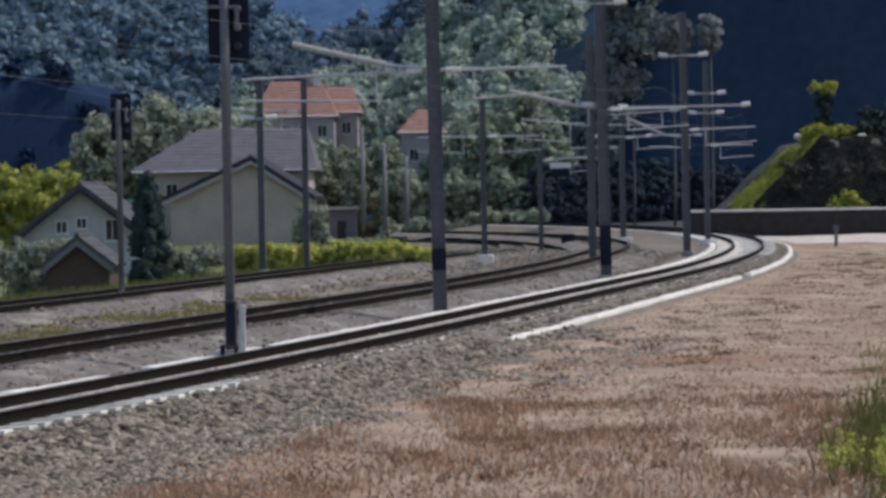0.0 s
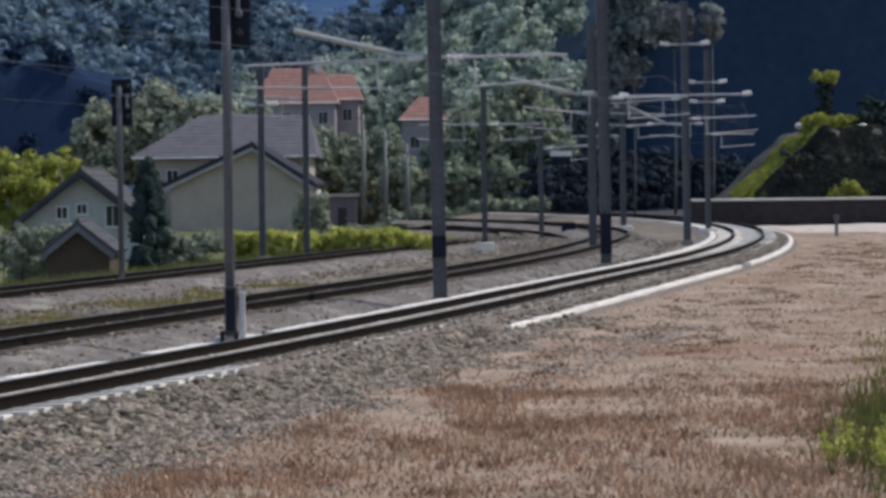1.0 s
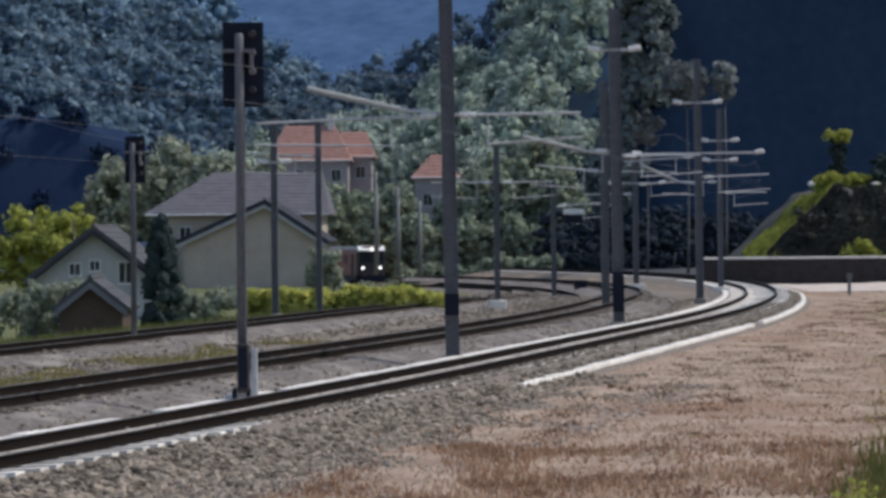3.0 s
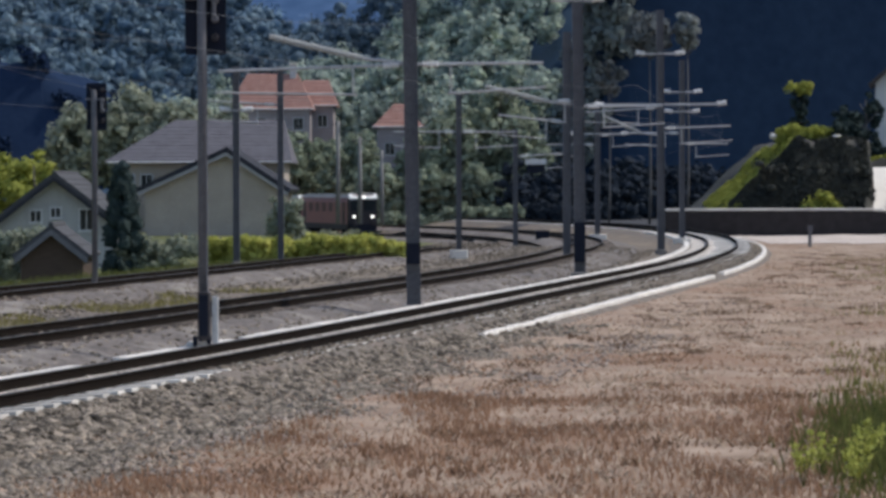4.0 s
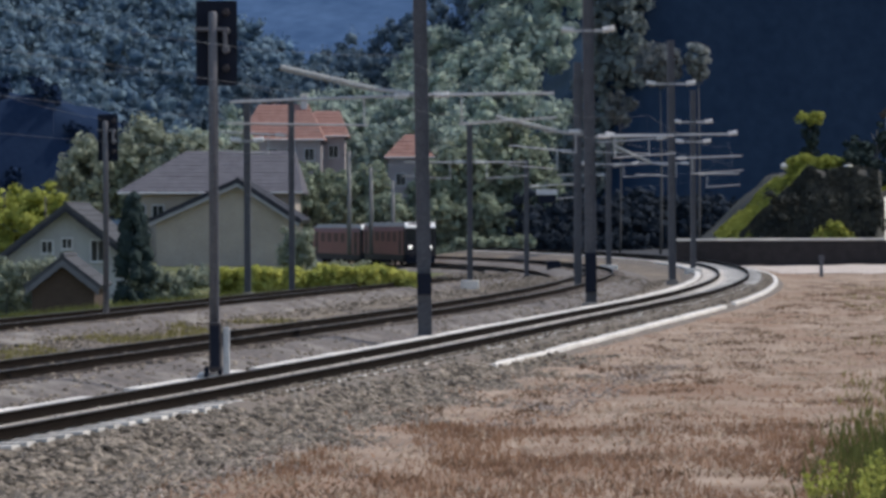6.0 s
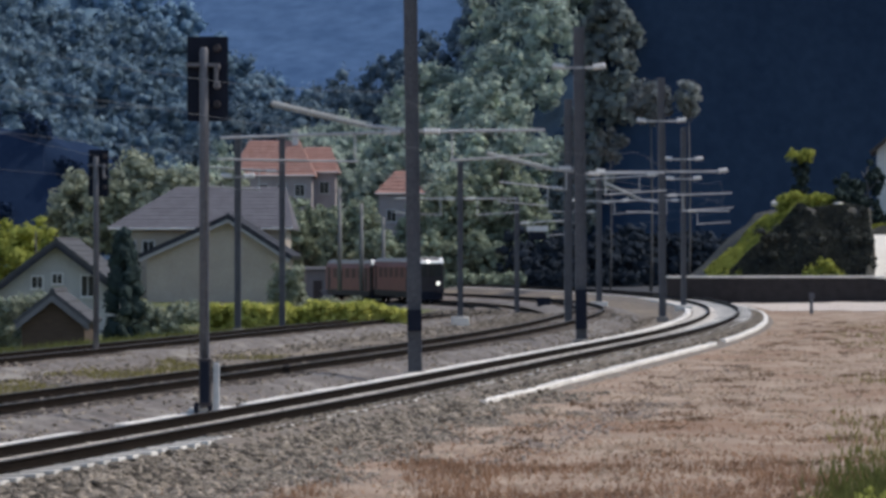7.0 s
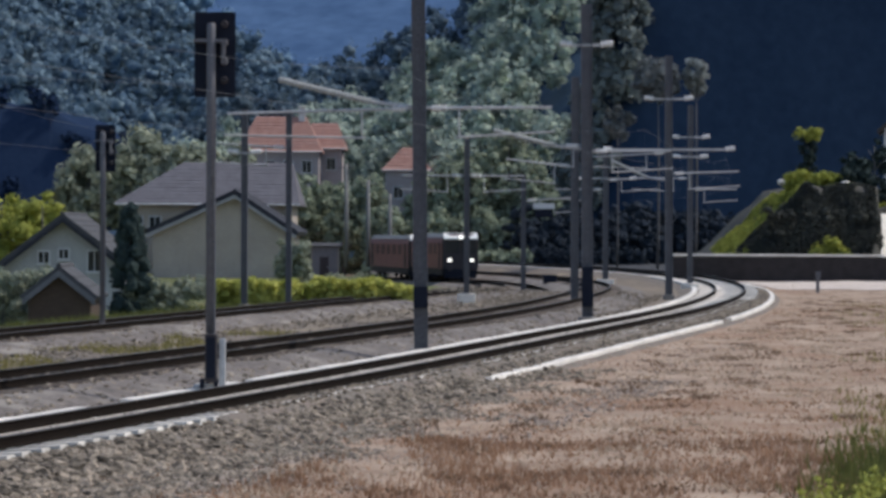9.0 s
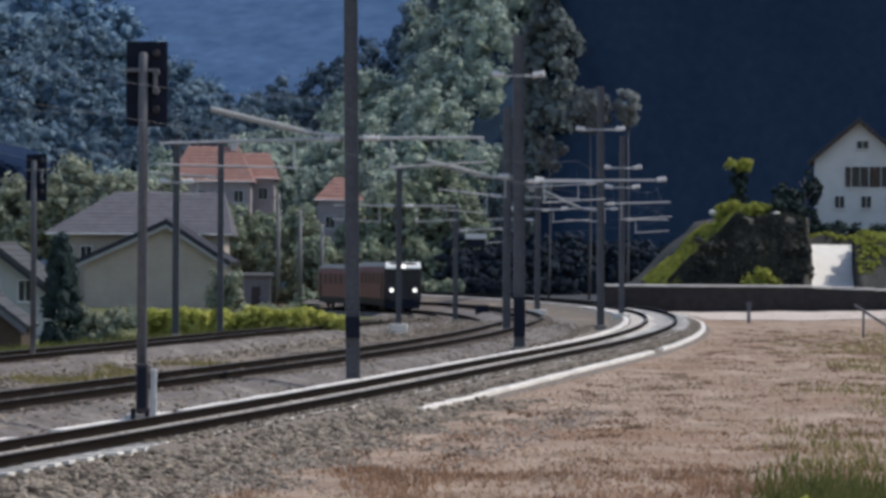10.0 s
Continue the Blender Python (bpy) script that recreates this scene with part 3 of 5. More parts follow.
scatter_stones(2400, ROUTE_1, 1.28, 1.52, 26, 60, 0.04, 0.085, lambda o: np.full(len(o), -0.225), "ballast_stones", "grey ballast stones heaped against the sleeper ends")
scatter_stones(6000, ROUTE_1, -2.2, -1.4, 28, 110, 0.03, 0.06, lambda o: np.interp(o, bo, bz), "ballast_stones", "pale ballast stones beside the sleepers", M_STONEPALE)


scatter_stones(9000, ROUTE_2, -4.2, 3.6, 36, 140, 0.025, 0.075, lambda o: np.interp(np.abs(o), [0, 1.7, 2.7, 4], [-0.22, -0.22, -0.40, -0.42]), "yard_stones", "brown stones over the yard and second track", M_OLDSTONE)
scatter_stones(6000, ROUTE_3, -2.0, 4.6, 55, 150, 0.03, 0.08, lambda o: np.interp(np.abs(o), [0, 1.6, 2.5, 4], [-0.21, -0.21, -0.40, -0.42]), "yard_stones", "brown stones over the far track", M_OLDSTONE)


# ---- masts ----
def mast(x, y, h, w, label, arms=(), cross=(), band=None, pale=False, group="catenary masts", lean=0.0, material=None, feeder=None):
    """A steel H-section mast with foundation, cantilevers (side, length, height, drop) and crossarms (height, half length)."""
    t = thing("catenary_mast", pose(x, y, float(ground_z(np.array(x), np.array(y))) + 0.14, 0, lean, 0), label, "mast", group)
    d = w * 0.5
    g = Geo()
    e, q = d - 0.025, 0.02
    section = [(-d, -d), (-e, -d), (-e, -q), (e, -q), (e, -d), (d, -d), (d, d), (e, d), (e, q), (-e, q), (-e, d), (-d, d)]
    g.loft([[(a, b, z) for a, b in section] for z in (0.12, h + 0.3)])
    part("post", g, material or M_STEEL, t)
    q = w * (1.6 if pale else 0.8)
    part("foundation", Geo().box(-q, q, -w * 0.8, w * 0.8, -0.35, 0.3 if pale else 0.14, 0.03), M_KERB if pale else M_FOOTING, t, "pale concrete foundation block" if pale else "weathered concrete foundation block")
    if band:
        part("black_band", Geo().box(-d - 0.006, d + 0.006, -d - 0.006, d + 0.006, band[0], band[1]), M_BLACK, t, "black painted band")
    for side, length, z, rise in arms:
        e = Vector((side * length, 0, z + rise))
        a = part("cantilever", Geo().tube((side * d, 0, z), e, 0.042, 0.036, 8), M_TUBE, t, "pale cantilever tube")
        part("registration_arm", Geo().tube((side * length * 0.28, 0, z - 0.75), (side * length * 1.02, 0, z - 0.62 + rise * 0.25), 0.03, 0.026, 6).tube((side * length * 0.30, 0, z - 0.75), (side * length * 0.30, 0, z + rise * 0.30), 0.024, 0.024, 6), M_TUBE, a)
        v = (e - Vector((side * d, 0, z))).normalized()
        p = Vector((side * d, 0, z)) + v * 0.12
        part("insulator", ribbed(p, p + v * 0.42, 0.09, 5), M_INSUL, a, "pale ribbed insulator")
    for z, half in cross:
        c = part("crossarm", Geo().box(-half, half, -0.06, 0.06, z - 0.05, z + 0.05, 0.012), M_TUBE, t, "pale steel crossarm")
        for s in (-1, 1):
            part("insulator", ribbed((s * (half - 0.45), 0, z + 0.02), (s * half, 0, z + 0.08), 0.12, 4, 0.7), M_INSUL, c, "pale ribbed insulator")
    if feeder:
        x0, z0, x1, z1 = feeder
        p, q = Vector((x0, 0, z0)), Vector((x1, 0, z1))
        a = part("feeder_arm", Geo().tube((-d, 0, z0 - 0.12), p, 0.045, 0.045, 8).tube(p, q, 0.05, 0.05, 8), M_TUBE, t, "pale slanting feeder arm")
        part("insulator", ribbed(p, q, 0.085, int((q - p).length / 0.09), 0.85), M_INSULDULL, a, "long pale ribbed insulator")
    return t


mast(-0.155, 69.4, 10.8, 0.36, "grey steel catenary mast with a black band, two cantilevers", [(-1, 4.9, 6.28, -0.1), (1, 3.4, 6.28, 0.0)], [], (1.18, 1.72), lean=-0.7, feeder=(-1.2, 6.45, -3.6, 7.05))
mast(5.67, 96.0, 10.9, 0.38, "tall grey steel mast with a crossarm at its top", [(-1, 1.6, 6.2, 0.0), (1, 3.0, 6.0, 0.0)], [(9.75, 0.95)], (0.5, 1.9), lean=-0.5, feeder=(-1.1, 6.2, -3.3, 6.75))
mast(11.68, 131.2, 11.4, 0.34, "tall grey steel mast with several crossarms", [(-1, 3.6, 7.0, -0.2), (1, 3.4, 6.0, 0.1)], [(9.6, 1.2), (7.15, 3.2)], None, lean=-0.3, feeder=(-1.0, 5.8, -2.8, 6.65))
mast(14.76, 152.5, 10.0, 0.30, "grey steel mast beside the curve", [(-1, 3.2, 6.2, 0.0), (1, 2.6, 5.6, 0.0)], [(8.5, 1.1), (7.4, 1.0)], None, True)
mast(6.4, 118.0, 9.6, 0.34, "pale grey steel mast between the tracks", [(-1, 3.0, 6.0, 0.3)], [], None)
mast(-5.8, 113.2, 7.9, 0.25, "slim dark catenary mast in front of the hedge", [(-1, 3.2, 6.6, 0.2)], [], None)
mast(-7.48, 110.7, 7.8, 0.27, "slim grey catenary mast in front of the hedge", [], [(6.3, 0.7)], None)
mast(1.79, 124.2, 7.1, 0.26, "slim pale catenary mast with cantilever", [(-1, 3.0, 5.7, 0.0), (1, 2.6, 5.7, 0.0)], [], None, True)
sign_mast = mast(5.39, 152.8, 6.4, 0.28, "slim pale catenary mast near the curve", [(1, 3.0, 5.2, 0.2)], [], None)
mast(11.67, 178.0, 8.2, 0.36, "slim grey catenary mast near the curve", [(-1, 3.4, 6.2, 0.0), (1, 3.4, 6.8, 0.2)], [(6.9, 2.0)], None, True)


board = part("sign_board", Geo().box(0.55, 1.75, -0.03, 0.03, 4.75, 5.05, 0.01), M_PALETRIM, sign_mast, "white hanging sign board")
part("lower_panel", Geo().box(0.65, 1.65, -0.04, 0.04, 4.25, 4.72, 0.01), M_BLACK, board, "black panel under the board")
part("hanger", Geo().tube((1.15, 0, 5.0), (1.15, 0, 5.75), 0.02, 0.02, 6), M_STEEL, board)

dwarf = thing("dwarf_signal", pose(8.1, 178.0, float(ground_z(np.array(8.1), np.array(178.0))) + 0.03), "low dark dwarf signal with a white plate between the tracks", "railway signal")
part("housing", Geo().box(-0.5, 0.4, -0.2, 0.2, 0.25, 0.95, 0.05), M_BLACK, dwarf, "black housing")
part("plate", Geo().box(0.42, 0.95, -0.05, 0.0, 0.0, 0.4, 0.01), M_PALETRIM, dwarf, "white plate")
part("stand", Geo().box(-0.15, 0.1, -0.12, 0.12, -0.1, 0.26, 0.02), M_FOOTING, dwarf)


# ---- colour-light signals ----
def signal(x, y, h, head_h, head_w, label, box):
    t = thing("railway_signal", pose(x, y, -0.25), label, "railway signal", "signals beside the tracks")
    part("mast", Geo().turned([(0.085, 0.1), (0.085, h - 0.15), (0.06, h - 0.1)], 14), M_STEEL, t, "", True)
    part("foundation", Geo().box(-0.3, 0.3, -0.3, 0.3, -0.3, 0.14, 0.03), M_KERB, t)
    zc = h - head_h * 0.5 + 0.12
    g = Geo()
    c = 0.025
    w, q = head_w / 2, head_h / 2
    poly = [(-w + c, -q), (w - c, -q), (w, -q + c), (w, q - c), (w - c, q), (-w + c, q), (-w, q - c), (-w, -q + c)]
    g.prism([(px_ + 0.06, pz_ + zc) for px_, pz_ in poly], 0.14, 0.18)
    head = part("signal_board", g, M_BLACK, t, "black signal board seen from behind")
    for i in range(4):
        zz = zc + q * (0.72 - i * 0.44)
        part("lamp_housing", Geo().tube((0.24, 0.0, zz), (0.24, 0.14, zz), 0.06, 0.075, 12), M_BOX if i in (1, 2) else M_TRAINDARK, head)
    part("bracket", Geo().box(-w * 0.85, w * 0.75, -0.06, 0.14, zc + q * 0.28, zc + q * 0.28 + 0.06).box(0.2, 0.26, -0.05, 0.14, zc - q * 0.1, zc + q * 0.28), M_BOX, head, "grey steel bracket")
    part("cable_conduit", Geo().tube((0.09, -0.09, 0.3), (0.09, -0.09, zc - q), 0.02, 0.02, 6), M_STEEL, t, "thin cable conduit")
    if box:
        b = part("cabinet", Geo().box(-0.06, 0.16, -0.45, -0.14, 0.20, 1.10, 0.02), M_TRAINDARK, t, "dark switch cabinet")
        part("cabinet_door", Geo().box(-0.03, 0.13, -0.462, -0.448, 0.27, 1.04, 0.004), M_BLACK, b)
        part("side_post", Geo().box(0.20, 0.32, -0.40, -0.28, -0.05, 1.02, 0.015), M_TUBE, b, "pale grey steel post")
        for fx in (-0.16, 0.1):
            part("cabinet_foot", Geo().box(fx, fx + 0.08, -0.4, -0.2, -0.05, 0.26), M_BLACK, b)
    return t


signal(-4.13, 51.6, 7.1, 1.62, 0.78, "black multi-lamp railway signal on a grey mast, from behind", True)
signal(-10.06, 84.0, 6.2, 1.45, 0.62, "smaller black railway signal on a grey mast, from behind", False)


# ---- buildings ----
def window(parent, x, y, z, w, h, normal_y=-1, shutters=False):
    """A window on a wall that faces the track side."""
    o = part("window", Geo().box(x - w / 2 - 0.08, x + w / 2 + 0.08, y - 0.05, y + 0.05, z - h / 2 - 0.08, z + h / 2 + 0.08, 0.01), M_PALETRIM, parent, "pale window frame")
    part("pane", Geo().box(x - w / 2, x - 0.03, y - 0.07, y - 0.052, z - h / 2, z + h / 2), M_GLASS, o, "dark pane")
    part("pane", Geo().box(x + 0.03, x + w / 2, y - 0.07, y - 0.052, z - h / 2, z + h / 2), M_GLASS, o, "dark pane")
    part("sill", Geo().box(x - w / 2 - 0.12, x + w / 2 + 0.12, y - 0.16, y + 0.02, z - h / 2 - 0.13, z - h / 2 - 0.08, 0.008), M_PALETRIM, o)
    if shutters:
        for s in (-1, 1):
            part("shutter", Geo().box(x + s * (w / 2 + 0.3) - 0.2, x + s * (w / 2 + 0.3) + 0.2, y - 0.09, y - 0.055, z - h / 2, z + h / 2, 0.008), M_TIMBER, o, "dark shutter")
    return o


def gable_house(name, m, label, width, depth, eave, ridge, wall_mat, roof_mat, over=0.45, wins=(), ridge_x=0.0, base=-1.0, bands=True, chimney=None, trim=None, th=0.18):
    """A house whose gable faces -y; ridge along y."""
    t = thing(name, m, label, "house")
    w = width / 2
    part("wall", Geo().prism([(-w, base), (w, base), (w, eave), (ridge_x, ridge - 0.12), (-w, eave)], 0, depth), wall_mat, t)
    for s in (-1, 1):
        run = Vector((s * w - ridge_x, 0, eave - ridge))
        e = Vector((ridge_x, 0, ridge)) + run * (1 + over / run.length)
        nrm = Vector((-run.z, 0, run.x)).normalized()
        nrm = nrm if nrm.z > 0 else -nrm
        up = nrm * th
        poly = [(ridge_x, ridge), (e.x, e.z), (e.x + up.x, e.z + up.z), (ridge_x, ridge + th * 1.15)]
        r = part("roof", Geo().prism(poly, -over, depth + over), roof_mat, t)
        fas = [(ridge_x, ridge - 0.22), (e.x, e.z - 0.22), (e.x, e.z + 0.02), (ridge_x, ridge + 0.02)]
        part("bargeboard", Geo().prism(fas, -over - 0.05, -over - 0.004), trim or M_TIMBER, r, "bargeboard along the gable")
        if bands:
            n = max(3, int((e - Vector((ridge_x, 0, ridge))).length / 0.45))
            for i in range(1, n):
                q = Vector((ridge_x, 0, ridge)).lerp(e, i / n) + up
                part("tile_course", Geo().box(q.x - 0.03, q.x + 0.03, -over, depth + over, q.z - 0.03, q.z + 0.012), roof_mat, r)
    part("ridge_cap", Geo().tube((ridge_x, -over - 0.02, ridge + th), (ridge_x, depth + over, ridge + th), 0.11, 0.11, 8), roof_mat, t)
    if chimney:
        cx, cy, cz = chimney
        c = part("chimney", Geo().box(cx - 0.35, cx + 0.35, cy - 0.35, cy + 0.35, cz - 1.6, cz, 0.02), wall_mat, t, "plastered chimney")
        part("chimney_cap", Geo().box(cx - 0.45, cx + 0.45, cy - 0.45, cy + 0.45, cz, cz + 0.12, 0.02), M_KERB, c)
    for x, z, ww, hh, sh in wins:
        window(t, x, -0.02, z, ww, hh, -1, sh)
    return t


M_SLATE = mat("dark_slate", (0.020, 0.022, 0.030), (0.042, 0.044, 0.055), 0.6, 0.9, bump=0.3)
M_WALLTRIM = mat("weathered_trim", (0.26, 0.255, 0.26), (0.36, 0.355, 0.36), 0.6, 0.85, bump=0.1)
# big beige building: a low gabled wing before a broad main house
gable_house("outbuilding", pose(-14.4, 190.0, 0.0, 0, 0, 0), "beige plastered barn wing with a dark roof and pale gable boards", 9.6, 14.0, 2.75, 5.3, M_PLASTER, M_SLATE, 0.5, [], 0.9, -0.5, trim=M_WALLTRIM, th=0.34)


def broad_house():
    t = thing("farmhouse", pose(-16.5, 206.0, 0.0), "broad pale house with a large grey hipped roof", "house")
    part("wall", Geo().box(-6.6, 6.2, 0, 9, -0.5, 4.9, 0.02), M_PLASTER, t)
    rf = [[(-7.2, -0.7, 4.75), (6.8, -0.7, 4.75), (6.8, 9.7, 4.75), (-7.2, 9.7, 4.75)],
          [(-7.2, -0.7, 4.95), (6.8, -0.7, 4.95), (6.8, 9.7, 4.95), (-7.2, 9.7, 4.95)],
          [(-2.4, 4.0, 8.1), (6.0, 4.0, 8.1), (6.0, 4.6, 8.1), (-2.4, 4.6, 8.1)]]
    r = part("roof", Geo().loft(rf), M_GREYROOF, t)
    for i in range(1, 11):
        u = i / 11
        part("tile_course", Geo().box(-7.2 + 4.8 * u, 6.8 - 0.8 * u, -0.73 + 4.7 * u, -0.69 + 4.7 * u, 4.90 + 3.15 * u, 4.958 + 3.15 * u), M_GREYROOF, r)
    part("gutter", Geo().tube((-7.2, -0.75, 4.8), (6.8, -0.75, 4.8), 0.07, 0.07, 8), M_PALETRIM, r)
    for x in (-5.6, -4.2):
        window(t, x, -0.02, 3.3, 0.8, 1.1)
    return t


broad_house()
gable_house("house", pose(-20.1, 150.0, -1.4), "small white gabled house with dark roof behind shrubs", 6.6, 9.0, 2.3, 4.85, M_SHADEPLASTER, M_DARKROOF, 0.6, [(1.7, 2.5, 0.7, 1.1, False), (-1.1, 2.7, 0.55, 0.6, False), (0.0, 2.9, 0.5, 0.5, False)], 0.0, -0.6, trim=M_SLATE, th=0.26)
gable_house("shed", pose(-14.1, 104.0, -1.2), "brown timber shed with a pale-edged gable roof", 2.4, 3.2, 1.5, 2.45, M_TIMBER, M_DARKROOF, 0.25, [], 0.0, -0.4, trim=M_BOX)
gable_house("white_house", pose(39.7, 215.0, 4.6, 0, 0, -10.5), "white plastered house with dark gable roof above the wall", 7.0, 9.0, 6.7, 9.7, M_WHITEWALL, M_DARKROOF, 0.6, [(0.1, 5.2, 1.3, 1.6, True), (2.45, 5.2, 1.3, 1.6, True), (-1.5, 3.2, 0.75, 0.9, False), (0.6, 3.2, 0.75, 0.9, False), (2.6, 3.2, 0.75, 0.9, False), (0.3, 7.75, 0.9, 0.6, False)], 0.0, -4.8)


M_VILLAGE = mat("pinkish_plaster", (0.28, 0.245, 0.245), (0.40, 0.355, 0.35), 1.5, 0.95, bump=0.2)


def hip_house(x, y, label, length, depth, eave, ridge, wins, hip, chimney=None):
    """A house whose long side faces the tracks, under a hipped tile roof."""
    t = thing("village_house", pose(x, y, 0), label, "house")
    w, o = length / 2, 0.5
    part("wall", Geo().box(-w, w, 0, depth, -1.0, eave, 0.02), M_VILLAGE, t)
    r = part("roof", Geo().loft([[(-w - o, -o, eave - 0.2), (w + o, -o, eave - 0.2), (w + o, depth + o, eave - 0.2), (-w - o, depth + o, eave - 0.2)],
                                 [(-w - o, -o, eave), (w + o, -o, eave), (w + o, depth + o, eave), (-w - o, depth + o, eave)],
                                 [(-w + hip, depth * 0.47, ridge), (w - hip, depth * 0.47, ridge), (w - hip, depth * 0.53, ridge), (-w + hip, depth * 0.53, ridge)]]), M_REDROOF, t)
    n = int((ridge - eave) / 0.4)
    for i in range(1, n):
        u = i / n
        part("tile_course", Geo().box(-w - o + (hip + o) * u, w + o - (hip + o) * u, -o + (depth * 0.47 + o) * u - 0.05, -o + (depth * 0.47 + o) * u + 0.02, eave + (ridge - eave) * u - 0.02, eave + (ridge - eave) * u + 0.05), M_REDROOF, r)
    part("gutter", Geo().tube((-w - o, -o - 0.06, eave - 0.1), (w + o, -o - 0.06, eave - 0.1), 0.09, 0.09, 8), M_PALETRIM, r, "pale gutter")
    for u, z in wins:
        window(t, -w + length * u, -0.02, z, 1.1, 1.4)
    if chimney:
        c = part("chimney", Geo().box(chimney - 0.4, chimney + 0.4, depth * 0.4, depth * 0.4 + 0.8, eave, ridge + 1.1, 0.02), M_WHITEWALL, t, "plastered chimney")
        part("chimney_cap", Geo().box(chimney - 0.5, chimney + 0.5, depth * 0.4 - 0.1, depth * 0.4 + 0.9, ridge + 1.1, ridge + 1.25, 0.02), M_KERB, c)
    return t


hip_house(-18.2, 332.0, "village house with a broad red hipped roof among trees", 9.6, 9.0, 12.6, 17.0, [(0.15, 10.7), (0.38, 10.7), (0.62, 10.7), (0.85, 10.7)], 1.7, 2.6)
hip_house(-13.0, 338.0, "village house behind with a faded red roof", 4.6, 7.0, 13.2, 16.4, [(0.3, 11.2), (0.7, 11.2)], 0.7)
hip_house(-2.6, 332.0, "narrow village house with a red tiled roof", 5.2, 6.0, 10.4, 13.2, [(0.3, 7.6), (0.72, 7.6), (0.3, 4.4), (0.72, 4.4)], 2.0)


# ---- right side: wall, mound, lane, post ----
def long_wall():
    t = thing("retaining_wall", pose(16.5, 182.0, -0.4), "low dark stone wall with pale coping beyond the curve", "wall", kind="structure")
    part("wall_body", Geo().box(0, 13.4, 0, 0.45, -0.2, 1.66, 0.02), M_DARKWALL, t)
    part("wall_body", Geo().loft([[(13.4, 0, -0.2), (13.4, 0.45, -0.2), (13.4, 0.45, 1.66), (13.4, 0, 1.66)], [(24, -1.0, -0.2), (24, -0.5, -0.2), (24, -0.5, 1.2), (24, -1.0, 1.2)]]), M_DARKWALL, t)
    for i in range(17):
        x = i * 1.4
        dz = 0 if x < 13 else -0.043 * (x - 13.4)
        y = 0 if x < 13 else -0.094 * (x - 13.4)
        part("coping", Geo().box(x + 0.01, x + 1.39, y - 0.1, y + 0.55, 1.66 + dz, 1.80 + dz, 0.02), M_KERB, t)
    return t


long_wall()
post_t = thing("marker_post", pose(21.6, 150.0, -0.48), "short grey marker post at the gravel's edge", "post")
part("shaft", Geo().box(-0.09, 0.09, -0.06, 0.06, -0.1, 1.1, 0.02), M_BOX, post_t)
part("plate", Geo().box(-0.16, 0.16, -0.08, -0.062, 0.85, 1.18, 0.01), M_STEEL, post_t)

lane = Geo().loft([[(31.0, 185.5, 0.9), (34.0, 185.5, 0.9), (34.0, 185.5, -0.6), (31.0, 185.5, -0.6)],
                   [(32.4, 193.0, 2.2), (35.2, 193.0, 2.2), (35.2, 193.0, -0.6), (32.4, 193.0, -0.6)],
                   [(33.6, 201.0, 4.3), (36.6, 201.0, 4.3), (36.6, 201.0, -0.6), (33.6, 201.0, -0.6)]])
M_LANE = mat("white_gravel", (0.66, 0.63, 0.58), (0.80, 0.77, 0.72), 0.8, 0.9, bump=0.4)
tagged(new("lane", lane.mesh("lane", M_LANE)), "pale gravel lane climbing towards the white house", "lane", kind="structure")

gx2 = np.linspace(16, 70, 140)
gy2 = np.linspace(183.5, 214, 80)


def mound_z(x, y):
    up = np.clip((x - 19.4) / 7.0, 0, 1) * np.clip((y - 184.3) / 4.5, 0, 1) ** 0.6
    n = 0.3 * np.sin(x * 1.1 + y) * np.sin(y * 0.8 - x * 0.8) + 0.12 * np.sin(x * 2.6) * np.sin(y * 2.3 + x)
    top = np.where(x > 33, 5.2, 6.4)
    z = -0.5 + up * (top + n)
    a = 30.8 + (y - 185.5) * 0.17
    return np.where((x > a) & (x < a + 3.4) & (y < 201), -0.7, z)


tagged(new("mound", grid_sheet("mound", gx2, gy2, mound_z, M_ROCK)), "steep dark earth bank behind the wall", "bank", kind="structure")


# ---- hills ----
def hill(name, xs, ys, zf, material, label):
    return tagged(new(name, grid_sheet(name, xs, ys, zf, material)), label, "hill", kind="structure")


def left_hill(x, y):
    crest = np.interp(x, [-300, -99, -58, -46, -37, -20, 20, 60], [80, 47, 43, 37, 31, 22, 14, 6])
    u = np.clip((y - 400) / 200, 0, 1)
    down = np.clip((y - 600) / 200, 0, 1)
    return -1.5 + crest * (u ** 1.15) * (1 - down) + 1.2 * np.sin(x * 0.11) * np.sin(y * 0.09)


def mid_hill(x, y):
    crest = np.interp(x, [-60, -30, -17, -6, 3, 10, 20, 50], [4, 8, 11, 15, 21, 30, 43, 52])
    u = np.clip((y - 318) / 85, 0, 1)
    return -1.0 + crest * u ** 0.9 * (1 - 0.5 * np.clip((y - 405) / 80, 0, 1))


def shaded_ridge(x, y):
    crest = np.interp(x, [-70, -42, -25, -11, 5, 17, 40, 70], [12, 17, 20, 26, 34, 45, 58, 64])
    u = np.clip((y - 415) / 65, 0, 1)
    return -2.0 + crest * u * (1 - 0.6 * np.clip((y - 490) / 60, 0, 1)) + 0.8 * np.sin(x * 0.2) * np.sin(y * 0.13)


def right_hill(x, y):
    s = np.clip((x - 15.5) / 8, 0, 1)
    low = 6.0 * np.clip((x - 2) / 5, 0, 1)
    cap = low + 31 * s * s * (3 - 2 * s) + 0.12 * np.clip(x - 24, 0, 200)
    n = 0.5 * np.sin(x * 0.31 + 2) * np.sin(y * 0.27 + x * 0.15)
    return -1.0 + np.clip((y - 299) / 11.0, 0, 1) * np.clip((326 - y) / 12.0, 0, 1) * (cap + n)


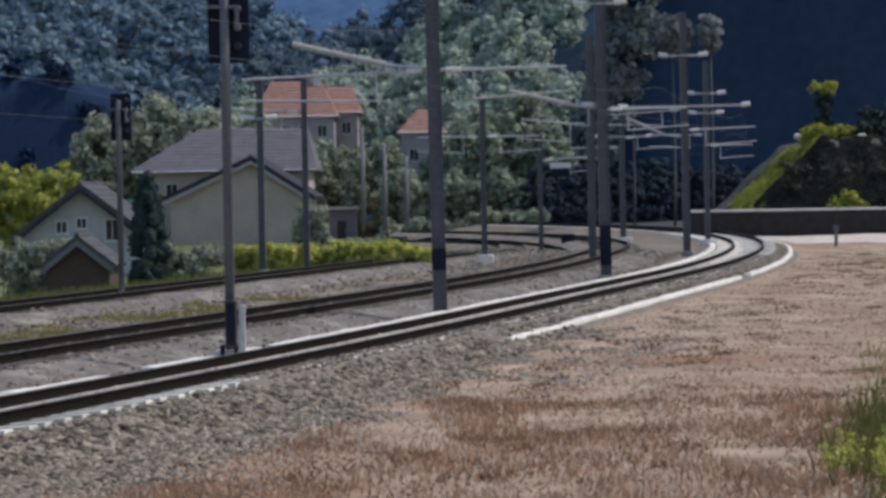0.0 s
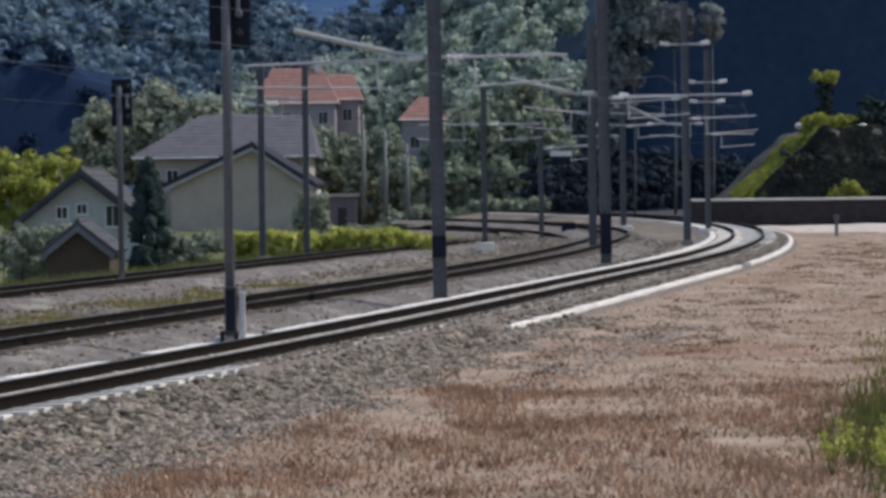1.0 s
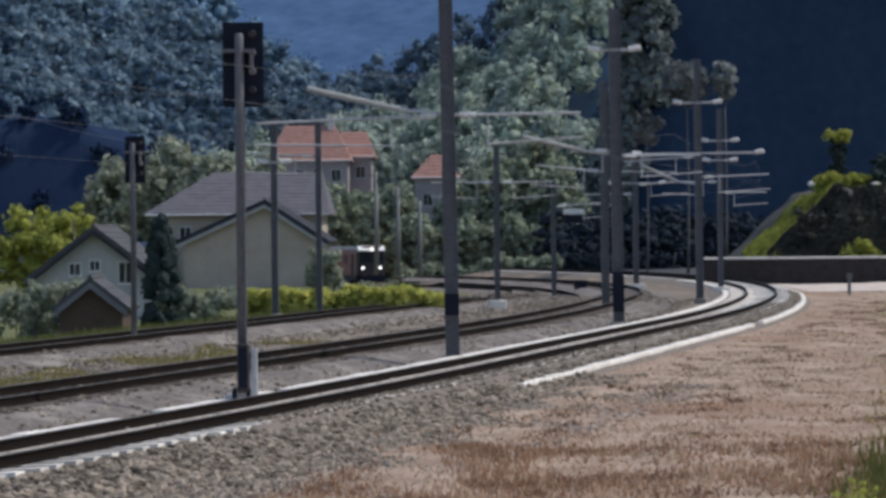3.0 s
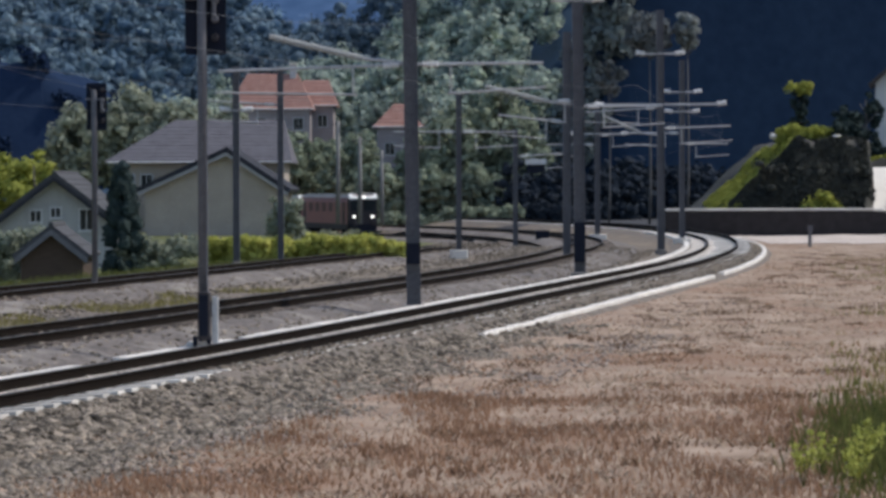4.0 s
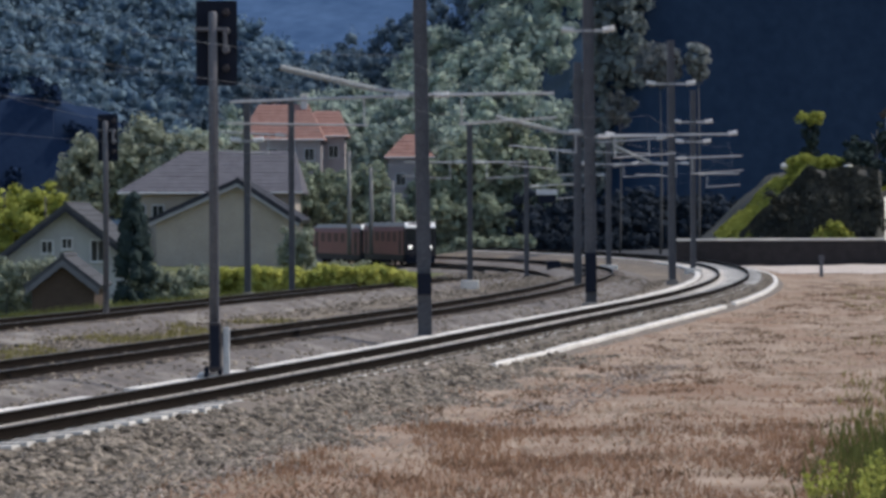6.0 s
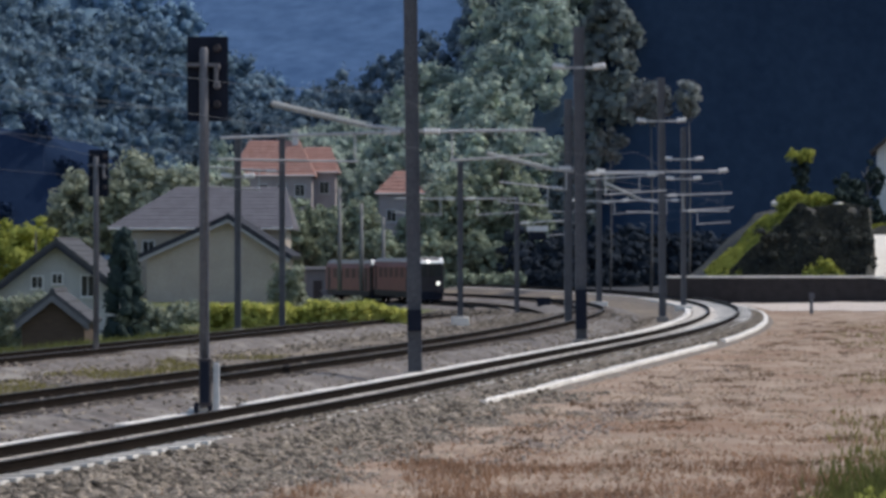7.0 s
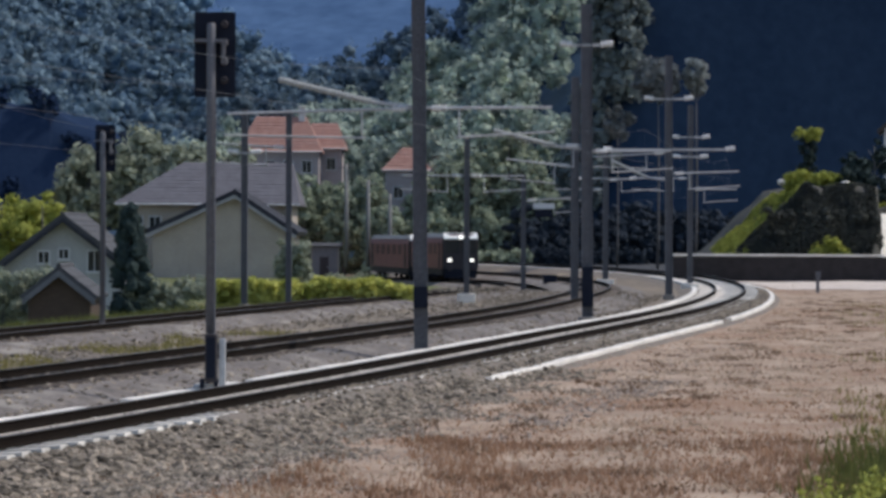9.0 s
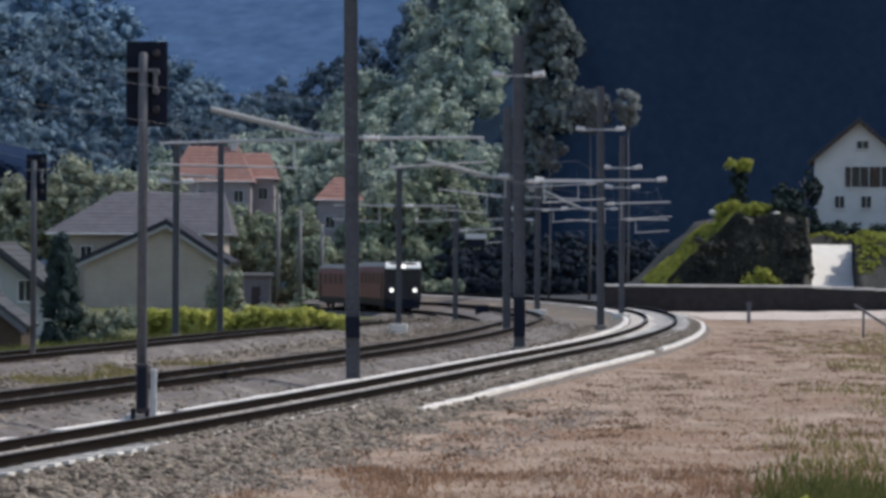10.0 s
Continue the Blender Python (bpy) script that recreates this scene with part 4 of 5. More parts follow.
def far_mountain(x, y):
    return np.clip((y - 1200) * 0.55, -20, 900) * (0.85 + 0.15 * np.sin(x * 0.004)) - 5


hill("left_hillside", np.linspace(-300, 60, 90), np.linspace(395, 800, 60), left_hill, M_GAPSHADE, "wooded hillside, floor tinted for shade and haze")
hill("middle_hillside", np.linspace(-60, 50, 60), np.linspace(312, 480, 60), mid_hill, M_GAPSHADE, "sunlit wooded slope above the village")
hill("shaded_ridge", np.linspace(-70, 70, 70), np.linspace(412, 560, 50), shaded_ridge, M_GAPSHADE, "wooded ridge behind the sunlit slope, floor tinted for shade and haze")
hill("dark_hillside", np.linspace(2, 260, 240), np.linspace(297, 328, 90), right_hill, M_DARKHILL, "steep wooded hillside, its shade put into a navy colour")


def hazy_ridge(x, y):
    crest = np.interp(x, [-220, -115, -70, -53, -38, 0, 80], [100, 84, 66, 48, 36, 34, 40])
    return -2 + crest * np.clip((y - 640) / 90, 0, 1) * (1 - np.clip((y - 735) / 60, 0, 1))


hill("hazy_ridge", np.linspace(-220, 80, 60), np.linspace(630, 800, 40), hazy_ridge, M_HAZE, "wooded ridge behind the hillside, tinted blue for haze")
hill("far_mountain", np.linspace(-1600, 1600, 80), np.linspace(1150, 2700, 40), far_mountain, M_HAZEHILL, "distant wooded mountain, tinted blue for haze")


def wood(name, label, n, xr, yr, zf, material, r0, r1, keep=None, lumps=9, tall=1.0, per=0, size=0.5, fine=(0.28, 0.5)):
    """A stand of domed crowns: lumps over the upper part of each, with leaf sprays close round them."""
    xs, ys = RNG.uniform(*xr, n), RNG.uniform(*yr, n)
    if keep is not None:
        k = keep(xs, ys)
        xs, ys = xs[k], ys[k]
    n = len(xs)
    z = zf(xs, ys)
    r = RNG.uniform(r0, r1, n)
    tl = tall * RNG.uniform(0.8, 1.35, n)
    c = np.repeat(np.stack([xs, ys, z + r * 0.9 * tl], 1), lumps, 0)
    rr = np.repeat(r, lumps)
    d = RNG.normal(size=(len(c), 3))
    d[:, 2] += 0.35
    d /= np.linalg.norm(d, axis=1, keepdims=True)
    d *= RNG.uniform(0.55, 1.0, (len(c), 1))
    d[:, 2] *= 1.2 * np.repeat(tl, lumps)
    c = c + d * rr[:, None] * 0.75
    lr = rr * RNG.uniform(*fine, len(c))
    v, f = blobs(c, lr * 0.62, 0.85, 0.3)
    ob = tagged(new(name, arrays(name, v, f, material, True)), label, "trees", kind="stuff")
    if per:
        lv, lf = leaves(c, lr, per, size, (0.5, 1.25))
        lo = new("foliage", arrays("foliage", lv, lf, material))
        lo.parent = ob
    return ob


wood("far_woods", "broadleaved forest on the hillside, tinted blue for haze", 620, (-125, 0), (415, 612), left_hill, M_FOREST, 3.2, 6.6, None, 16, 1.25, 20, 0.55, (0.24, 0.42))
wood("hazy_woods", "broadleaved woods on the far ridge, tinted blue for haze", 380, (-140, 10), (650, 740), hazy_ridge, M_HAZE, 3.5, 7.0, None, 12, 1.1, 12, 0.8)
wood("blue_woods", "forest on the ridge, tinted blue-grey for shade and haze", 300, (-48, 45), (425, 495), shaded_ridge, M_SHADEWOOD, 2.8, 5.2, None, 14, 1.3, 22, 0.5, (0.24, 0.42))
wood("sunlit_woods", "broadleaved trees on the slope, paled for sun and haze", 215, (-34, 48), (324, 412), mid_hill, M_FOREST2, 2.6, 5.0, lambda x, y: (x < 26 + (y - 322) * 0.16) & ~((y < 346) & (x > -27) & (x < 2)), 18, 1.25, 34, 0.40, (0.22, 0.4))
wood("dark_woods", "scrub and conifers at the hill's foot, darkened for shade", 320, (9, 32), (268, 299), lambda x, y: -1.2 + 0 * x, M_THICKET, 1.0, 2.4, lambda x, y: x > 9.5, 12, 1.3, 5, 0.4)
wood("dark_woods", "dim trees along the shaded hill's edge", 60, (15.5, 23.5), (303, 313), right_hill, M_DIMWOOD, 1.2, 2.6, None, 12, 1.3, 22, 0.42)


def dark_bank(x, y):
    top = np.interp(x, [-110, -56, -46, -40, -34], [22, 21.5, 19, 13, 0])
    return -1.5 + np.clip((y - 365) / 9, 0, 1) * (top + 0.8 * np.sin(x * 0.5) * np.sin(y * 0.6))


wood("dark_thicket", "trees below the hillside, coloured navy for shade", 80, (-100, -41), (364, 380), dark_bank, M_NAVYBANK, 1.0, 1.8, None, 9, 0.9, 8, 0.35)
hill("dark_bank", np.linspace(-110, -34, 70), np.linspace(363, 398, 30), dark_bank, M_NAVYBANK, "thicket below the hillside, coloured navy for shade")


def hut():
    t = thing("hut", pose(-10.9, 288.0, -2.1), "small dark grey hut with pale corner boards beyond the far track", "hut")
    part("wall", Geo().box(-1.5, 1.5, 0, 2.6, -0.4, 3.3, 0.02), M_BOX, t)
    part("roof", Geo().loft([[(x, -0.35, 3.25), (x, 2.95, 3.55), (x, 2.95, 3.7), (x, -0.35, 3.4)] for x in (-1.8, 1.8)]), M_DARKROOF, t, "dark flat roof")
    d = part("door", Geo().box(-0.55, 0.4, -0.05, -0.004, 0.0, 2.2, 0.01), M_TRAINDARK, t, "dark door")
    part("door_handle", Geo().box(0.25, 0.32, -0.09, -0.05, 1.0, 1.14, 0.01), M_TUBE, d)
    for x in (-1.42, 1.42):
        part("corner_board", Geo().box(x - 0.1, x + 0.1, -0.04, -0.004, -0.3, 3.2), M_FOOTING, t)
    return t


hut()


# ---- single trees, hedges and shrubs ----
def tree(x, y, z, h, r, label, leaf, clumps=60, per=14, size=0.22, flat=0.9, name="tree", low=0.3, stem=1.0):
    """A tapered trunk with limbs and a crown of clumps and leaves."""
    t = thing(name, pose(x, y, z), label, "tree")
    g = Geo()
    g.loft([[(bx + q * stem * math.cos(i * 0.7854), by + q * stem * math.sin(i * 0.7854), zz) for i in range(8)] for bx, by, zz, q in
            ((0, 0, -0.3, h * 0.026), (0.08, 0, h * 0.2, h * 0.021), (0.1, 0.05, h * 0.45, h * 0.017), (0, 0.1, h * 0.88, h * 0.005))])
    tr = part("trunk", g, M_BARK, t, "", True)
    for i in range(7):
        a = i * 2.4
        s = h * (max(0.28, low * 0.98) + (0.07 if low < 0.5 else 0.015) * i)
        part("limb", Geo().tube((0.08, 0, s), (math.cos(a) * r * 0.75, math.sin(a) * r * 0.75, s + h * (0.14 if low < 0.5 else 0.05)), h * 0.011 * stem, h * 0.004 * stem, 6), M_BARK, tr)
    d = RNG.normal(size=(clumps, 3))
    d /= np.linalg.norm(d, axis=1, keepdims=True)
    d *= RNG.uniform(0.35, 1.0, (clumps, 1)) ** 0.6
    hz = h * (1 - low) / 2
    c = d * np.array([r, r, hz * flat]) + np.array([0, 0, h * low + hz])
    lr = RNG.uniform(0.14, 0.3, clumps) * r
    v, f = blobs(c, lr * 0.8, 0.75, 0.3)
    lv, lf = leaves(c, lr, per * 2, size)
    cr = part("crown", arrays("crown", v, f, leaf, True), leaf, t)
    tagged(part("leaves", arrays("leaves", lv, lf, leaf), leaf, cr), kind="stuff")
    return t


def shrub(x0, x1, y, z0, z1, depth, label, leaf, n, name="shrub", size=0.09, rise=None, per=16, lump=(0.16, 0.30)):
    t = thing(name, pose((x0 + x1) / 2, y, z0), label, "shrub")
    w = (x1 - x0) / 2
    xs = RNG.uniform(-w, w, n)
    top = (z1 - z0) * (0.82 + 0.18 * np.sin(xs * 1.9 + x0) * np.sin(xs * 0.7))
    if rise is not None:
        top = top * rise(xs / w)
    zs = RNG.random(n) ** 0.7 * top
    c = np.stack([xs, RNG.uniform(-depth / 2, depth / 2, n), zs], 1)
    lr = RNG.uniform(*lump, n)
    v, f = blobs(c, lr * 0.8, 0.8, 0.3)
    lv, lf = leaves(c, lr, per * 2, size)
    b = part("foliage", arrays("foliage", v, f, leaf, True), leaf, t)
    tagged(part("leaves", arrays("leaves", lv, lf, leaf), leaf, b), kind="stuff")
    for i in range(6):
        xx = -w + (i + 0.5) * w / 3
        part("stem", Geo().tube((xx, 0, -0.2), (xx + 0.1, 0, (z1 - z0) * 0.5), 0.035, 0.02, 6), M_BARK, t)
    return t


shrub(-9.4, -5.9, 119, -0.55, 0.85, 1.6, "yellow-green hedge behind the far track", M_HEDGE, 420, "hedge", size=0.11, lump=(0.10, 0.2))
shrub(-5.9, -0.6, 119, -0.55, 0.75, 1.6, "long yellow-green hedge behind the far track", M_HEDGE, 560, "hedge", size=0.11, lump=(0.10, 0.2))
shrub(-20.5, -14.9, 111, -1.4, 1.1, 1.4, "mixed pale green shrubs beside the shed", M_LEAFPALE, 120)
shrub(-13.0, -9.2, 115, -1.4, 0.9, 1.2, "grey-green shrubs behind the far track", M_LEAFPALE, 110)
shrub(-17.2, -14.2, 108, -1.4, 1.6, 1.2, "tall pale shrub beside the timber shed", M_LEAFPALE, 90)
shrub(-15.4, -10.0, 296, -2.0, 2.0, 1.6, "green undergrowth beyond the far track", M_LEAF, 110, size=0.16, lump=(0.25, 0.45))
shrub(-16.0, -1.0, 312, -2.2, 2.6, 3.0, "dark green undergrowth below the village", M_LEAF, 170, size=0.26, lump=(0.5, 1.0))
shrub(-6.0, 2.5, 264, -2.1, 0.2, 2.0, "green undergrowth where the curve leaves the yard", M_LEAF, 150, size=0.2, lump=(0.3, 0.6))
shrub(2.5, 10.0, 264, -0.9, 1.0, 2.0, "green bushes beside the curve", M_LEAF, 130, size=0.2, lump=(0.3, 0.6))
shrub(10.0, 21.0, 264, -0.8, 1.2, 2.0, "scrub beside the curve, darkened for the hill's shade", M_THICKET, 170, size=0.2, lump=(0.3, 0.6))
shrub(-4.0, 9.8, 284, -2.0, 5.2, 3.0, "tall green bushes at the foot of the hill", M_LEAF, 260, size=0.26, lump=(0.5, 1.0))
shrub(-11.0, -4.5, 205, -1.5, -0.35, 2.0, "green bushes along the far track", M_LEAFPALE, 130)
shrub(-6.7, -5.3, 121.5, -0.55, 2.7, 1.0, "pale green upright bush at the barn's corner", M_LEAFPALE, 80)
tree(-23.6, 166, -1.4, 6.6, 2.3, "bright yellow-green tree behind the white house", M_LEAFBRIGHT, 70, 14, 0.18, low=0.1)
tree(-26.4, 168, -1.4, 6.9, 2.6, "bright yellow-green tree behind the white house", M_LEAFBRIGHT, 60, 14, 0.18, low=0.1)
for tx, ty, th, tr in ((-29.5, 236, 10.5, 3.0), (-25.5, 238, 12.2, 3.4), (-21.5, 236, 11.4, 3.2), (-18.0, 244, 11.0, 3.0)):
    tree(tx, ty, -0.2, th, tr, "pale olive broadleaved tree behind the farmhouse", M_LEAFPALE, 110, 16, 0.3, low=0.15)
for tx, ty, th, tr in ((-13.9, 302, 11.0, 2.9), (-17.4, 304, 11.2, 3.0)):
    tree(tx, ty, -1.6, th, tr, "grey-green tree beyond the far track", M_LEAF, 90, 16, 0.24, low=0.12)
for tx, ty, th, tr in ((-5.0, 290, 6.6, 2.0), (0.2, 292, 10.5, 2.6), (4.0, 288, 13.0, 3.2), (8.6, 290, 15.0, 3.6), (-6.5, 300, 10.0, 2.6), (-10.5, 306, 9.6, 2.8), (11.5, 287, 11.0, 2.4)):
    tree(tx, ty, -0.8, th, tr, "green broadleaved tree at the foot of the hill", M_LEAF, 110, 16, 0.32, low=0.12)
tree(-9.2, 298, -2.0, 9.8, 2.4, "slender green tree beyond the far track", M_LEAF, 60, 16, 0.2, low=0.1)
tree(20.0, 236, -0.4, 18.4, 2.0, "tall dim tree against the dark hill", M_TREEGREY, 60, 16, 0.28, low=0.80, stem=0.3)
tree(23.3, 236, -0.4, 18.8, 1.05, "tall pale tree against the dark hill", M_TREEPALE, 34, 16, 0.26, low=0.80, stem=0.3)
tree(16.6, 238, -0.4, 14.4, 1.4, "slender grey tree against the dark hill", M_TREEGREY, 26, 14, 0.24, low=0.78, stem=0.3)

# greenery on the bank
shrub(25.6, 30.0, 194, 5.7, 7.2, 3.0, "bright yellow-green tall grass on top of the bank", M_LEAFBRIGHT, 220, size=0.14, lump=(0.14, 0.28))
shrub(29.4, 31.4, 193, 5.4, 7.6, 1.6, "dark bush on top of the bank", M_CONIFER, 50, size=0.14, lump=(0.25, 0.45))
shrub(26.0, 28.9, 184.6, -0.1, 3.1, 1.0, "yellow-green bush at the bank's foot", M_LEAFBRIGHT, 60, size=0.12, rise=lambda u: 1 - 0.5 * np.abs(u), lump=(0.2, 0.4))
shrub(23.2, 31.0, 186.8, 1.2, 5.4, 1.4, "dark ivy and scrub on the bank's face", M_IVY, 60, size=0.14, lump=(0.22, 0.5))
shrub(38.0, 47.0, 198, 0.5, 4.6, 2.4, "green bushes beside the lane", M_LEAFBRIGHT, 150, size=0.14, lump=(0.25, 0.5))


def bank_growth(name, label, material, count, x0, x1, y0, y1, size, cut):
    """Low sprays of leaves close over the bank's surface."""
    x, y = RNG.uniform(x0, x1, count), RNG.uniform(y0, y1, count)
    d = np.array([noise.noise((a / 1.3, b / 2.5, 9.0)) for a, b in zip(x, y)])
    k = d > cut
    x, y = x[k], y[k]
    c = np.stack([x, y, mound_z(x, y) + 0.05], 1)
    v, f = leaves(c, np.full(len(c), 0.12), 8, size)
    return tagged(new(name, arrays(name, v, f, material)), label, "undergrowth", kind="stuff")


bank_growth("bank_grass", "yellow-green grass on the bank's slope", M_LEAFBRIGHT, 7000, 19.4, 22.3, 184.4, 200, 0.13, -0.25)
bank_growth("bank_grass", "yellow-green grass along the bank's upper edge", M_LEAFBRIGHT, 8000, 21.5, 26.0, 189.5, 205, 0.13, -0.1)
bank_growth("bank_grass", "yellow-green grass on top of the bank", M_LEAFBRIGHT, 4000, 25, 31, 189, 200, 0.14, -0.1)
bank_growth("bank_ivy", "dark ivy on the bank's steep face", M_IVY, 9000, 21.6, 31.0, 184.4, 189.5, 0.14, -0.45)
bank_growth("bank_grass", "green grass beside the lane", M_LEAFBRIGHT, 5000, 34, 46, 186, 205, 0.14, -0.2)
shrub(35.5, 46.0, 209, 3.0, 6.3, 2.0, "dark bushes below the white house", M_CONIFER, 120, size=0.16, lump=(0.3, 0.6))
bank_tree = tree(28.0, 200, 5.6, 4.6, 0.75, "small dark tree on the bank with a painted sunlit top", M_CONIFER, 30, 12, 0.16, low=0.3)
# Brighter leaf sprays on top paint the sun on the crown
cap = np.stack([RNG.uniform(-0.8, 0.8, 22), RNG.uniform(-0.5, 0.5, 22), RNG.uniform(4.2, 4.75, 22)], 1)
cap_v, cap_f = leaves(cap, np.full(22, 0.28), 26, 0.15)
tagged(part("sunlit_leaves", arrays("sunlit_leaves", cap_v, cap_f, M_LEAFBRIGHT), M_LEAFBRIGHT, bank_tree, "yellow-green leaves painting the sunlit top"), kind="stuff")
tree(31.6, 200, 5.6, 3.4, 1.3, "dark rounded tree beside the white house", M_CONIFER, 40, 12, 0.18, low=0.1)
tree(34.4, 209, 3.0, 7.5, 1.4, "dark conifer beside the white house", M_CONIFER, 50, 12, 0.2, low=0.1)


def boulder(x, y, z, r, label):
    v, f = blobs(np.array([[0.0, 0.0, r * 0.4]]), np.array([r]), 0.55, 0.22, 2)
    ob = new("boulder", arrays("boulder", v, f, M_KERB, True))
    ob.matrix_basis = pose(x, y, z)
    return tagged(ob, label, "rock")


boulder(29.6, 192, 6.0, 0.55, "pale flat boulder on top of the bank")
boulder(30.6, 190, 5.0, 0.75, "pale flat boulder at the bank's edge")
boulder(25.6, 195, 6.3, 0.45, "pale small boulder in the bank's grass")

barrier = thing("sloping_handrail", pose(22.3, 120.0, -0.45), "dark sloping handrail at the path's edge", "handrail")
part("rail_bar", Geo().tube((-0.3, 0, 1.45), (2.2, 0, -0.1), 0.06, 0.06, 8), M_STEEL, barrier)
for hx, hz in ((0.1, 1.2), (1.2, 0.55)):
    part("upright", Geo().tube((hx, 0, -0.1), (hx, 0, hz), 0.05, 0.05, 8), M_STEEL, barrier)


def cypress(x, y, z, h, r):
    t = thing("cypress", pose(x, y, z), "dark narrow conifer beside the white house", "tree")
    part("trunk", Geo().tube((0, 0, -0.2), (0, 0, h * 0.8), 0.14, 0.03, 8), M_BARK, t)
    n = 150
    u = RNG.random(n)
    a = RNG.uniform(0, 6.28, n)
    rr = r * (1 - u) ** 0.55 * RNG.uniform(0.5, 1.0, n)
    c = np.stack([np.cos(a) * rr, np.sin(a) * rr, 0.3 + u * (h - 0.4)], 1)
    lr = RNG.uniform(0.18, 0.34, n)
    v, f = blobs(c, lr, 1.3, 0.4)
    lv, lf = leaves(c, lr, 14, 0.1)
    b = part("crown", arrays("crown", v, f, M_CONIFER), M_CONIFER, t)
    tagged(part("needles", arrays("needles", lv, lf, M_CONIFER), M_CONIFER, b), kind="stuff")
    return t


cypress(-12.6, 115, -1.4, 5.2, 0.95)


# ---- thin poles among the trees ----
def pole(x, y, h, r, label):
    t = thing("pole", pose(x, y, -0.3), label, "pole", "poles beyond the far track")
    part("shaft", Geo().turned([(r, 0), (r * 0.95, h * 0.5), (r * 0.7, h)], 10), M_WOODPOLE, t, "", True)
    part("crosspiece", Geo().box(-0.7, 0.7, -0.05, 0.05, h - 0.4, h - 0.3, 0.01), M_WOODPOLE, t)
    return t


for px_, h_ in ((-7.1, 9.0), (-5.2, 7.6), (-3.3, 6.4)):
    pole(px_, 236.0, h_, 0.2, "pale slim pole in front of the trees")


# ---- grass ----
def blades(name, label, material, n, region, h0, h1, width, lean=0.35):
    """Grass blades as narrow tapering pairs of faces."""
    x, y = region(n)
    n = len(x)
    z = ground_z(x, y)
    h = RNG.uniform(h0, h1, n)
    a = RNG.uniform(0, 2 * math.pi, n)
    b = RNG.uniform(0, 2 * math.pi, n)
    w = width * RNG.uniform(0.6, 1.4, n)
    p = np.stack([x, y, z - 0.02], 1)
    s = np.stack([np.cos(a) * w, np.sin(a) * w, np.zeros(n)], 1)
    l = np.stack([np.cos(b) * h * lean, np.sin(b) * h * lean, h], 1) * RNG.uniform(0.7, 1.0, (n, 1))
    mid = p + l * 0.55 + np.stack([np.zeros(n), np.zeros(n), h * 0.06], 1)
    v = np.stack([p - s, p + s, mid + s * 0.7, mid - s * 0.7, p + l, p + l * 0.99], 1).reshape(-1, 3)
    o = (np.arange(n) * 6)[:, None]
    f = np.concatenate([o + np.array([[0, 1, 2, 3]]), o + np.array([[3, 2, 4, 5]])])
    return tagged(new(name, arrays(name, v, f, material)), label, "grass", kind="stuff")


def patchy(o0, o1, y0, y1, size, cut, power=1.5):
    """Places to the side of the main track, thick where a slow noise is high."""
    def region(n):
        y = y0 + (y1 - y0) * RNG.random(n) ** power
        x = np.interp(y, Y1, X1) + RNG.uniform(o0, o1, n)
        keep = np.abs(x) < 0.2 * y + 2
        x, y = x[keep], y[keep]
        d = np.array([noise.noise((a / size, b / (size * 2.2), 0.0)) for a, b in zip(x, y)])
        k = d + RNG.uniform(-0.25, 0.25, len(x)) > cut
        return x[k], y[k]
    return region


blades("dry_grass", "withered reddish-brown grass", M_GRASSDRY, 30000, patchy(2.6, 26, 24, 120, 1.1, 0.12), 0.04, 0.12, 0.016, 0.8)
blades("straw_grass", "pale bleached straw lying in flat mats", M_GRASSPALE, 70000, patchy(2.2, 28, 26, 175, 0.75, 0.16), 0.05, 0.13, 0.022, 1.6)
blades("dry_grass", "short withered grass thick over the ground", M_GRASSDRY, 45000, patchy(4.4, 16, 24, 56, 1.2, 0.05, 1.2), 0.03, 0.09, 0.015, 1.0)
blades("tall_dry_grass", "tall reddish-brown grass stalks", M_GRASSDRY, 26000, patchy(4.6, 16, 24, 42, 1.4, 0.0, 1.0), 0.09, 0.22, 0.011)


def tufts(count, o0, o1, y0, y1, wide, deep):
    """Places in loose clumps."""
    def region(n):
        cy = y0 + (y1 - y0) * RNG.random(count) ** 1.3
        cx = np.interp(cy, Y1, X1) + RNG.uniform(o0, o1, count)
        k = RNG.integers(0, count, n)
        r = RNG.uniform(0.5, 1.6, count)[k]
        return cx[k] + RNG.normal(0, wide, n) * r, cy[k] + RNG.normal(0, deep, n) * r
    return region


blades("brown_tufts", "dark brown withered tufts over the dry ground", M_GRASSBROWN, 30000, tufts(620, 3.6, 22, 27, 130, 0.22, 0.30), 0.04, 0.14, 0.014, 0.9)
blades("straw_grass", "pale straw tufts over the dry ground", M_GRASSPALE, 26000, tufts(420, 3.0, 24, 27, 140, 0.30, 0.35), 0.04, 0.12, 0.02, 1.3)


def green_patch(n):
    x = RNG.normal(6.1, 1.1, n)
    y = RNG.normal(31.5, 4.2, n)
    k = (y > 22) & (x + RNG.normal(0, 0.35, n) > 4.3 + (y - 28) * 0.15)
    return x[k], y[k]


blades("green_grass", "fresh green grass tuft by the trackside", M_GRASSGREEN, 14000, green_patch, 0.12, 0.42, 0.012)


